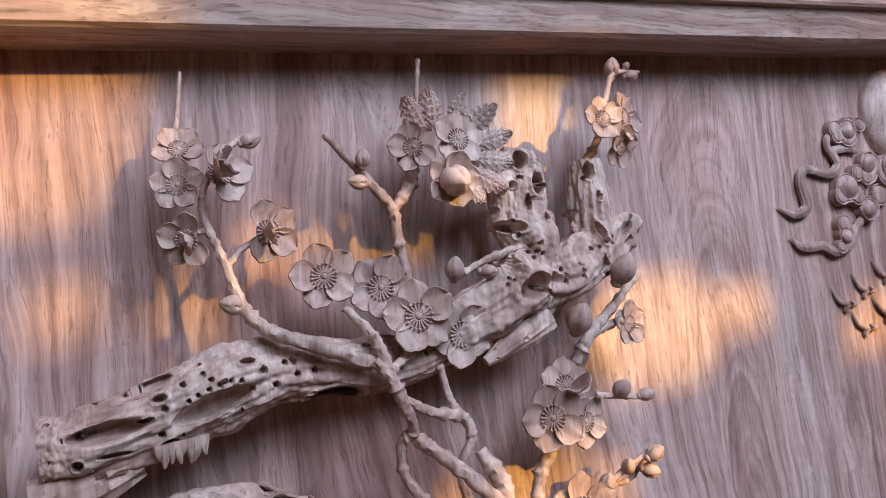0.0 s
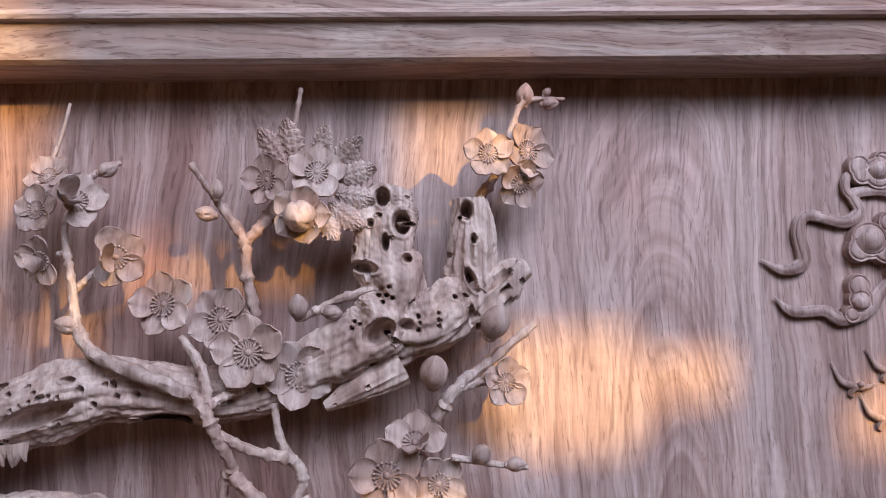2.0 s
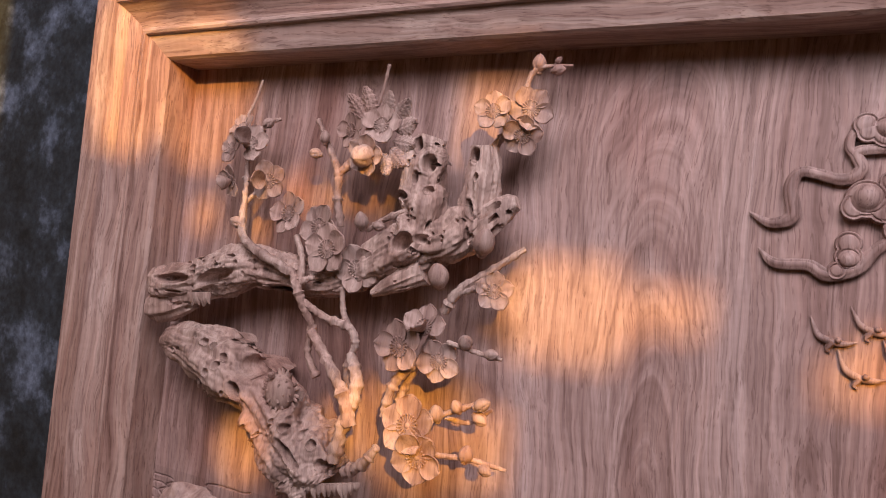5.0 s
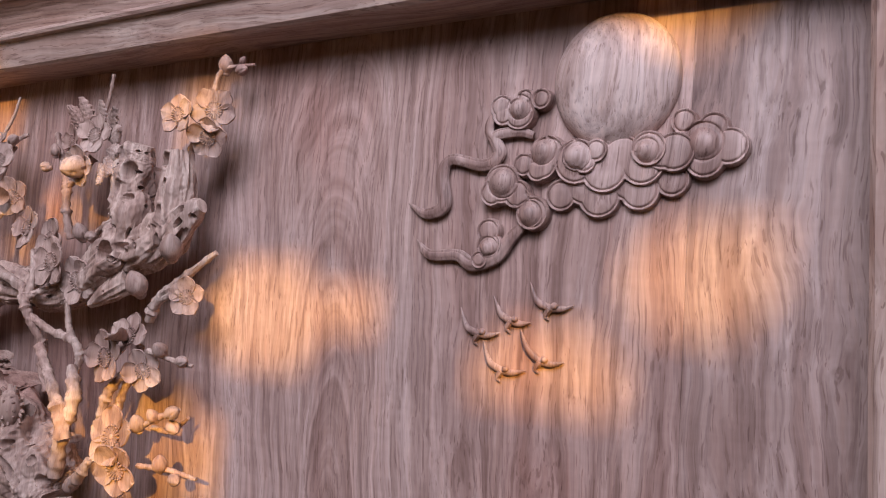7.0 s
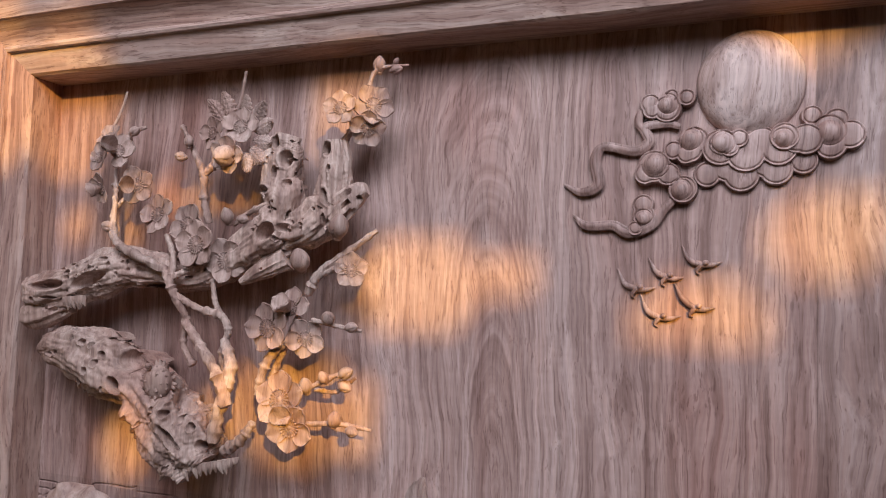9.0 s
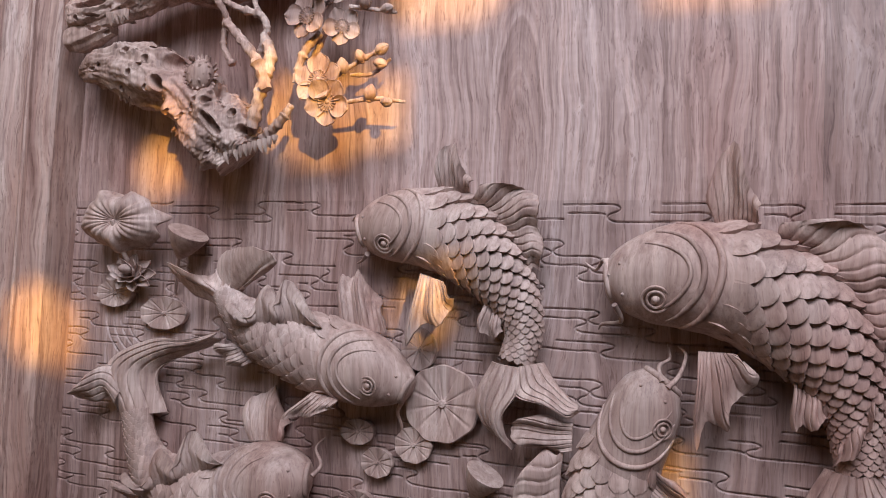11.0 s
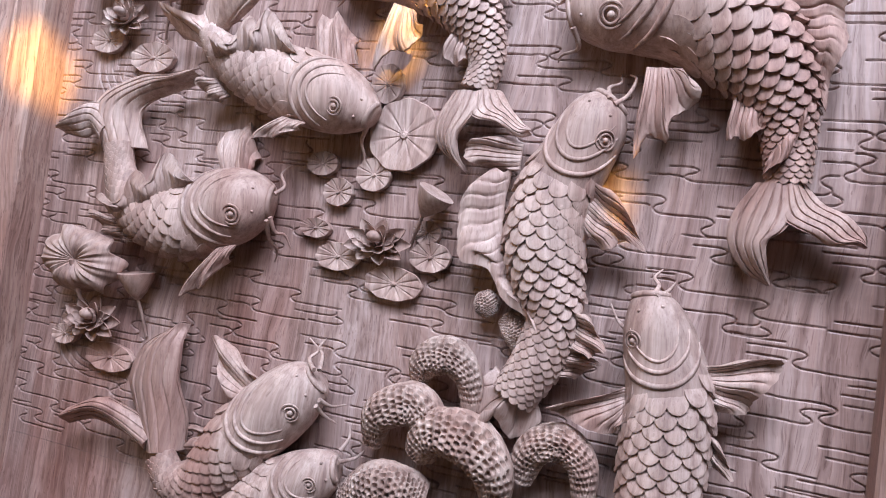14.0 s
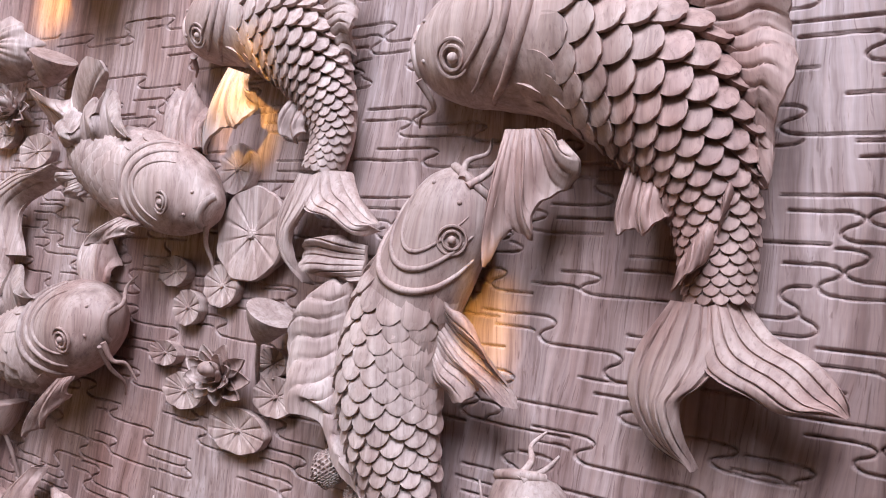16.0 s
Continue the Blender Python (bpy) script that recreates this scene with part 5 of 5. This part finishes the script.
carp([((0.529, 0.030, 1.124), 0.0123), ((0.518, 0.030, 1.129), 0.0233), ((0.492, 0.030, 1.138), 0.0374), ((0.457, 0.030, 1.148), 0.0435), ((0.410, 0.030, 1.158), 0.0414),
      ((0.350, 0.028, 1.175), 0.0329), ((0.305, 0.026, 1.195), 0.0208), ((0.276, 0.024, 1.221), 0.0151)],
     (0.490, 0.060, 1.128), "carved carp diving, with a jagged back fin and curled tail",
     [([(0.313, 0.054, 1.182), (0.372, 0.054, 1.185), (0.428, 0.054, 1.187)], [(0.311, 0.060, 1.209), (0.342, 0.060, 1.194), (0.356, 0.060, 1.232), (0.379, 0.060, 1.210), (0.381, 0.060, 1.242), (0.410, 0.060, 1.214), (0.433, 0.060, 1.188)], 5),
      ([(0.419, 0.050, 1.115), (0.451, 0.050, 1.110)], [(0.389, 0.060, 1.086), (0.415, 0.060, 1.088), (0.450, 0.060, 1.100)], 3),
      ([(0.300, 0.030, 1.161), (0.324, 0.030, 1.140)], [(0.275, 0.035, 1.158), (0.287, 0.030, 1.138), (0.311, 0.030, 1.130)], 3),
      ([(0.441, 0.030, 1.182), (0.497, 0.030, 1.185)], [(0.427, 0.012, 1.241), (0.450, 0.012, 1.249), (0.485, 0.012, 1.214)], 4)],
     ([(0.264, 0.020, 1.204), (0.280, 0.030, 1.217), (0.293, 0.020, 1.218)], [(0.229, 0.020, 1.217), (0.204, 0.040, 1.253), (0.247, 0.045, 1.241), (0.264, 0.030, 1.241), (0.274, 0.030, 1.271), (0.324, 0.050, 1.272), (0.364, 0.050, 1.258), (0.317, 0.030, 1.235)], 6),
     [[(0.521, 0.030, 1.114), (0.511, 0.020, 1.098), (0.513, 0.012, 1.082), (0.510, 0.008, 1.072)]], gill=0.36, across=7)

carp([((0.414, 0.030, 1.015), 0.0125), ((0.405, 0.032, 1.015), 0.0265), ((0.379, 0.034, 1.011), 0.0421), ((0.345, 0.034, 1.001), 0.0482), ((0.295, 0.034, 0.981), 0.0460),
      ((0.243, 0.032, 0.980), 0.0366), ((0.199, 0.030, 0.998), 0.0283), ((0.173, 0.028, 1.029), 0.0212), ((0.159, 0.026, 1.066), 0.0191)],
     (0.382, 0.060, 0.993), "carved carp with long whiskers and its tail raised behind it",
     [([(0.193, 0.060, 0.977), (0.251, 0.060, 0.993), (0.314, 0.060, 1.026)], [(0.179, 0.066, 1.000), (0.212, 0.066, 0.991), (0.224, 0.066, 1.034), (0.259, 0.066, 1.018), (0.268, 0.066, 1.062), (0.295, 0.066, 1.042), (0.319, 0.066, 1.028)], 5),
      ([(0.355, 0.050, 0.953), (0.380, 0.050, 0.960)], [(0.312, 0.050, 0.892), (0.337, 0.050, 0.902), (0.373, 0.050, 0.940)], 3),
      ([(0.188, 0.030, 0.970), (0.214, 0.030, 0.947)], [(0.135, 0.035, 0.979), (0.157, 0.030, 0.953), (0.202, 0.030, 0.942)], 4),
      ([(0.321, 0.020, 1.047), (0.365, 0.020, 1.051)], [(0.307, 0.012, 1.084), (0.344, 0.012, 1.111), (0.367, 0.012, 1.070)], 3)],
     (([(0.122, 0.016, 1.059), (0.110, 0.020, 1.080), (0.095, 0.030, 1.073), (0.063, 0.030, 1.077)], [(0.147, 0.022, 1.107), (0.113, 0.030, 1.122), (0.090, 0.042, 1.110), (0.067, 0.040, 1.088)]), ([(0.124, 0.018, 1.059), (0.102, 0.022, 1.105), (0.119, 0.026, 1.134), (0.183, 0.034, 1.159), (0.235, 0.044, 1.161), (0.278, 0.040, 1.172)], [(0.195, 0.018, 1.068), (0.181, 0.020, 1.103), (0.187, 0.020, 1.123), (0.218, 0.020, 1.140), (0.253, 0.020, 1.152), (0.273, 0.024, 1.162)])),
     [[(0.425, 0.050, 1.024), (0.430, 0.040, 1.035), (0.417, 0.030, 1.050), (0.425, 0.025, 1.062)], [(0.423, 0.050, 0.997), (0.426, 0.040, 0.981), (0.433, 0.030, 0.979), (0.438, 0.020, 0.964)], [(0.419, 0.050, 0.993), (0.416, 0.035, 0.973), (0.419, 0.020, 0.960), (0.413, 0.012, 0.946)]], gill=0.33, across=7, arch=0.018)

carp([((0.508, 0.030, 0.826), 0.0118), ((0.502, 0.030, 0.820), 0.0237), ((0.482, 0.030, 0.804), 0.0370), ((0.456, 0.030, 0.779), 0.0425), ((0.423, 0.030, 0.744), 0.0414),
      ((0.397, 0.030, 0.709), 0.0362), ((0.367, 0.030, 0.675), 0.0283), ((0.328, 0.030, 0.667), 0.0218), ((0.304, 0.030, 0.691), 0.0186)],
     (0.491, 0.060, 0.786), "carved carp swimming up from the bottom with its tail curled aside",
     [([(0.407, 0.030, 0.782), (0.432, 0.030, 0.807)], [(0.396, 0.040, 0.782), (0.366, 0.040, 0.828), (0.373, 0.040, 0.849), (0.410, 0.035, 0.821)], 4),
      ([(0.375, 0.020, 0.737), (0.383, 0.020, 0.711)], [(0.341, 0.030, 0.736), (0.346, 0.030, 0.727), (0.338, 0.030, 0.704)], 2)],
     (([(0.274, 0.020, 0.688), (0.233, 0.025, 0.707), (0.190, 0.030, 0.714), (0.136, 0.020, 0.696)], [(0.290, 0.024, 0.719), (0.246, 0.035, 0.740), (0.208, 0.045, 0.747), (0.150, 0.040, 0.722)]), ([(0.271, 0.020, 0.688), (0.243, 0.025, 0.750), (0.233, 0.025, 0.781), (0.245, 0.022, 0.819), (0.299, 0.020, 0.857)], [(0.326, 0.020, 0.702), (0.329, 0.025, 0.743), (0.315, 0.035, 0.789), (0.311, 0.035, 0.830), (0.306, 0.022, 0.854)])),
     [[(0.509, 0.050, 0.835), (0.493, 0.035, 0.844), (0.497, 0.025, 0.854), (0.476, 0.012, 0.864)], [(0.516, 0.050, 0.836), (0.509, 0.035, 0.850), (0.495, 0.020, 0.857), (0.498, 0.012, 0.867)], [(0.521, 0.050, 0.804), (0.529, 0.035, 0.797), (0.539, 0.020, 0.799)], [(0.518, 0.050, 0.797), (0.522, 0.035, 0.785), (0.531, 0.020, 0.776)]], gill=0.42, across=6, arch=0.018)

carp([((0.547, 0.030, 0.731), 0.0115), ((0.537, 0.030, 0.728), 0.0218), ((0.514, 0.030, 0.714), 0.0322), ((0.480, 0.030, 0.692), 0.0364), ((0.440, 0.030, 0.657), 0.0327), ((0.401, 0.028, 0.607), 0.0251)],
     (0.525, 0.060, 0.711), "carved carp nosing along under its neighbour",
     [([(0.425, 0.030, 0.680), (0.449, 0.030, 0.697)], [(0.409, 0.040, 0.696), (0.398, 0.040, 0.711), (0.430, 0.040, 0.710)], 3)], None,
     [[(0.550, 0.040, 0.740), (0.559, 0.020, 0.743), (0.565, 0.010, 0.751)], [(0.545, 0.030, 0.750), (0.549, 0.020, 0.763), (0.543, 0.010, 0.774)]], gill=0.36, across=7)

carp([((0.855, 0.024, 0.969), 0.0119), ((0.856, 0.026, 0.962), 0.0214), ((0.863, 0.028, 0.940), 0.0318), ((0.873, 0.028, 0.912), 0.0374), ((0.884, 0.030, 0.873), 0.0404),
      ((0.885, 0.030, 0.826), 0.0401), ((0.884, 0.030, 0.780), 0.0352), ((0.877, 0.028, 0.726), 0.0272), ((0.859, 0.026, 0.681), 0.0193)],
     (0.846, 0.050, 0.924), "carved carp rising with spread side fins",
     [([(0.910, 0.035, 0.909), (0.916, 0.035, 0.881)], [(0.949, 0.040, 0.921), (0.983, 0.035, 0.925), (0.963, 0.035, 0.895), (0.955, 0.030, 0.874), (0.926, 0.030, 0.869)], 5),
      ([(0.844, 0.035, 0.878), (0.846, 0.035, 0.849)], [(0.807, 0.050, 0.857), (0.769, 0.055, 0.843), (0.802, 0.045, 0.838), (0.830, 0.045, 0.828), (0.844, 0.040, 0.838)], 4),
      ([(0.916, 0.030, 0.855), (0.921, 0.030, 0.827)], [(0.934, 0.040, 0.840), (0.948, 0.030, 0.812), (0.931, 0.030, 0.815)], 3)],
     None, [[(0.842, 0.040, 0.943), (0.836, 0.030, 0.933), (0.825, 0.020, 0.939), (0.815, 0.012, 0.954)], [(0.858, 0.040, 0.968), (0.861, 0.030, 0.978), (0.855, 0.020, 0.986), (0.861, 0.012, 0.995)], [(0.861, 0.040, 0.967), (0.870, 0.030, 0.974), (0.875, 0.020, 0.983)]], gill=0.30)

# ---- lotus leaves, pads, flowers and pods ----
def lily_pad(place, rx, rz, turn=0.0, dip=0.25, height=0.004, label="round lily pad with engraved radiating veins", wavy=0.020, frill=9):
    ob = thing("lily_pad", V((place[0], 0.0, place[2])), label, "lily pad", "lily pads")
    bm = bmesh.new()
    rings = []
    n = 132
    for k, h in ((0.90, -1.0), (1.0, -0.1), (0.97, 0.35), (0.86, 0.30), (0.6, 0.05), (0.3, -dip), (0.12, -dip * 1.4), (0.08, 0.25)):
        ring = []
        for j in range(n):
            a = 2 * math.pi * j / n
            w = 1 + wavy * math.sin(frill * a + turn) + wavy * 0.6 * math.sin(2 * a + 2 * turn)
            vein = 0.34 * max(0, math.cos(11 * a + turn)) ** 6 if 0.1 < k < 0.9 else 0
            d = place[1] if h == -1.0 else place[1] + height * (1 + h - vein) + height * wavy * 8 * k * k * math.sin(frill * a + turn)
            if h == -1.0:
                d = 0.0
            ring.append(bm.verts.new(V((place[0] + rx * k * w * math.cos(a), d, place[2] + rz * k * w * math.sin(a)))))
        rings.append(ring)
    for a, b in zip(rings, rings[1:]):
        for j in range(n):
            bm.faces.new((a[j], a[(j + 1) % n], b[(j + 1) % n], b[j]))
    bm.faces.new(rings[-1])
    bm.faces.new(rings[0])
    part("blade", bm, W_CARVE, ob)
    part("navel", ball(bmesh.new(), V((place[0], place[1] + height * 0.9, place[2])), rx * 0.07, 0.002, rz * 0.07, 10, 6), W_CARVE, ob)
    return ob


for place, rx, rz, turn in [
    ((0.559, 0.008, 1.110), 0.0434, 0.0427, 0.3), ((0.527, 0.006, 1.062), 0.0222, 0.0201, 1.0),
    ((0.484, 0.006, 1.038), 0.0196, 0.0168, 2.0), ((0.458, 0.006, 1.070), 0.0213, 0.0149, 0.0),
    ((0.460, 0.006, 0.993), 0.0210, 0.0119, 1.6), ((0.176, 0.006, 1.190), 0.0363, 0.0213, 0.6),
    ((0.095, 0.006, 1.212), 0.0292, 0.0178, 2.4), ((0.571, 0.006, 0.941), 0.0362, 0.0194, 1.2),
    ((0.611, 0.006, 0.976), 0.0253, 0.0173, 0.2), ((0.495, 0.006, 0.963), 0.0290, 0.0166, 2.9),
    ((0.179, 0.006, 0.791), 0.0402, 0.0194, 0.9), ((0.529, 0.008, 1.168), 0.0210, 0.0238, 1.9),
    ((0.603, 0.006, 1.003), 0.0174, 0.0134, 0.5), ((0.098, 0.008, 0.809), 0.0214, 0.0137, 0.5)]:
    lily_pad(place, rx, rz, turn)


def lotus_leaf(place, rx, rz, seed):
    """A big curled leaf held clear of the water on its stalk."""
    ob = thing("lotus_leaf", V((place[0], 0.0, place[2])), "large curled lotus leaf with a frilled drooping edge", "lotus leaf", "lotus leaves")
    n, m = 110, 14
    bm = bmesh.new()
    top, low = [], []
    for i in range(m + 1):
        k = i / m
        ra, rb = [], []
        for j in range(n):
            a = 2 * math.pi * j / n
            w = 1 + k * k * (0.05 * math.sin(7 * a + seed) + 0.04 * math.sin(11 * a))
            d = place[1] - 0.006 * (1 - k) ** 2 + 0.006 * math.sin(math.pi * k) - 0.030 * k ** 4 * (0.55 + 0.2 * math.sin(5 * a + seed) + 0.15 * math.sin(9 * a) - 0.25 * math.sin(a))
            d += 0.0018 * k ** 0.5 * max(0, math.cos(11 * a + seed)) ** 6 - 0.0012 * math.sin(math.pi * k) * math.cos(22 * a)
            p = (place[0] + rx * k * w * math.cos(a), d, place[2] + rz * k * w * math.sin(a))
            ra.append(bm.verts.new(V(p)))
            rb.append(bm.verts.new(V((p[0], p[1] - 0.0035, p[2]))))
        top.append(ra)
        low.append(rb)
    for rings in (top, low):
        for a, b in zip(rings, rings[1:]):
            for j in range(n):
                bm.faces.new((a[j], a[(j + 1) % n], b[(j + 1) % n], b[j]))
    for j in range(n):
        bm.faces.new((top[-1][j], low[-1][j], low[-1][(j + 1) % n], top[-1][(j + 1) % n]))
    bmesh.ops.remove_doubles(bm, verts=top[0] + low[0], dist=1e-6)
    part("blade", bm, W_CARVE, ob)
    part("stalk", tube(bmesh.new(), [(place[0], place[1], place[2], 0.003), (place[0] + 0.004, place[1] * 0.6, place[2] - rz * 1.2, 0.003), (place[0] + 0.012, 0.0, place[2] - rz * 2.0, 0.003)], n=8, steps=10), W_CARVE, ob)


lotus_leaf((0.126, 0.055, 1.304), 0.063, 0.037, 0.4)
lotus_leaf((0.137, 0.055, 0.912), 0.066, 0.042, 2.0)


def lotus_flower(place, r, label="open lotus flower with layered pointed petals"):
    ob = thing("lotus_flower", V((place[0], 0.0, place[2])), label, "lotus", "lotus flowers")
    for layer, (count, ln, lift) in enumerate(((9, 1.0, 0.10), (8, 0.78, 0.55), (6, 0.55, 1.0))):
        for i in range(count):
            a = 2 * math.pi * (i + 0.5 * layer) / count
            way = Vector((math.cos(a), 0, math.sin(a) * 0.62))
            side = Vector((-math.sin(a), 0, math.cos(a) * 0.62)).normalized()
            base = V(place) + Vector((0, -0.002 * layer, r * 0.06))
            grid = []
            for q in range(7):
                u = q / 6
                half = 0.20 * ln * r * math.sin(math.pi * (0.12 + 0.86 * u)) ** 0.8
                out = Vector((0, -1, 0.35)) * r * ln * (lift * 0.55 * u + 0.10 * u * u)
                row = []
                for c in (-1, -0.5, 0, 0.5, 1):
                    row.append(base + way * (r * ln * (0.12 + 0.88 * u) * (1 - 0.35 * lift * u)) + out + side * half * c + Vector((0, -0.12 * r * ln * abs(c) ** 2 * math.sin(math.pi * u), 0)))
                grid.append(row)
            part("petal", sheet(bmesh.new(), grid, 0.0022), W_CARVE, ob)
    bm = ball(bmesh.new(), V(place) + Vector((0, -0.014, r * 0.22)), r * 0.20, 0.010, r * 0.15, 14, 8)
    part("seed_pod", bm, W_CARVE, ob)


lotus_flower((0.549, 0.016, 0.981), 0.0444)
lotus_flower((0.156, 0.020, 0.834), 0.0506)
lotus_flower((0.133, 0.020, 1.235), 0.0413)


def lotus_pod(place, r, lean):
    ob = thing("lotus_pod", V((place[0], 0.0, place[2])), "cone-shaped lotus seed pod on a thin stalk", "lotus pod", "lotus pods")
    up = Vector((lean[0], -0.12, lean[1])).normalized()
    rot = up.to_track_quat("Z", "Y").to_matrix()
    bm = bmesh.new()
    rings = []
    for k, h in ((0.15, -1.0), (0.5, -0.6), (0.85, 0.0), (1.0, 0.35), (1.02, 0.45), (0.92, 0.48), (0.3, 0.40)):
        rings.append([bm.verts.new(V(place) + rot @ Vector((r * k * math.cos(a), r * k * math.sin(a), r * h))) for a in np.linspace(0, 2 * math.pi, 24, endpoint=False)])
    for a, b in zip(rings, rings[1:]):
        for j in range(24):
            bm.faces.new((a[j], a[(j + 1) % 24], b[(j + 1) % 24], b[j]))
    bm.faces.new(rings[0])
    bm.faces.new(rings[-1])
    part("pod", bm, W_CARVE, ob)
    e = V(place) - up * r
    part("stalk", tube(bmesh.new(), [(e.x, -e.y, e.z, 0.002), (e.x - lean[0] * r, max(-e.y - 0.01, 0.003), e.z - lean[1] * r, 0.0022), (e.x - lean[0] * r * 2.2, 0.003, e.z - lean[1] * r * 2.2, 0.002)], n=7, steps=8), W_CARVE, ob)


lotus_pod((0.613, 0.030, 1.038), 0.0209, (0.45, 0.8))
lotus_pod((0.221, 0.025, 0.896), 0.0235, (-0.1, 0.9))
lotus_pod((0.220, 0.030, 1.282), 0.0247, (0.4, 0.8))

# ---- pitted water rocks ----
for k, rows in enumerate((
    [((0.623, 0.020, 0.837), 0.012), ((0.633, 0.030, 0.864), 0.022), ((0.659, 0.035, 0.876), 0.024), ((0.681, 0.030, 0.857), 0.02), ((0.687, 0.020, 0.823), 0.014)],
    [((0.577, 0.020, 0.764), 0.014), ((0.590, 0.035, 0.801), 0.026), ((0.628, 0.040, 0.819), 0.028), ((0.649, 0.035, 0.799), 0.024), ((0.643, 0.020, 0.761), 0.014)],
    [((0.634, 0.025, 0.766), 0.018), ((0.655, 0.040, 0.795), 0.03), ((0.692, 0.045, 0.796), 0.034), ((0.722, 0.040, 0.773), 0.03), ((0.726, 0.020, 0.733), 0.02)],
    [((0.750, 0.020, 0.763), 0.014), ((0.760, 0.030, 0.797), 0.022), ((0.787, 0.035, 0.812), 0.024), ((0.809, 0.030, 0.794), 0.02), ((0.815, 0.020, 0.758), 0.014)],
    [((0.678, 0.015, 0.939), 0.012), ((0.687, 0.020, 0.935), 0.019), ((0.693, 0.015, 0.925), 0.012)],
    [((0.709, 0.010, 0.924), 0.014), ((0.722, 0.015, 0.912), 0.02), ((0.730, 0.010, 0.895), 0.014)],
    [((0.555, 0.020, 0.698), 0.02), ((0.606, 0.035, 0.725), 0.036), ((0.649, 0.020, 0.718), 0.024)])):
    rock = thing("water_rock", V((rows[0][0][0], 0.0, rows[0][0][2])), "arched water-worn rock pitted with many small holes", "rock carving", "rocks between the carp")
    driftwood("stone", [(p, r * 0.8) for p, r in rows], "", 30 + k, n=120, steps=130, pits=0, ridge=0.03, lump=0.16, rim=0.0, depth=(0.16, 0.26), comb=0.12, parent=rock, length=6.0)
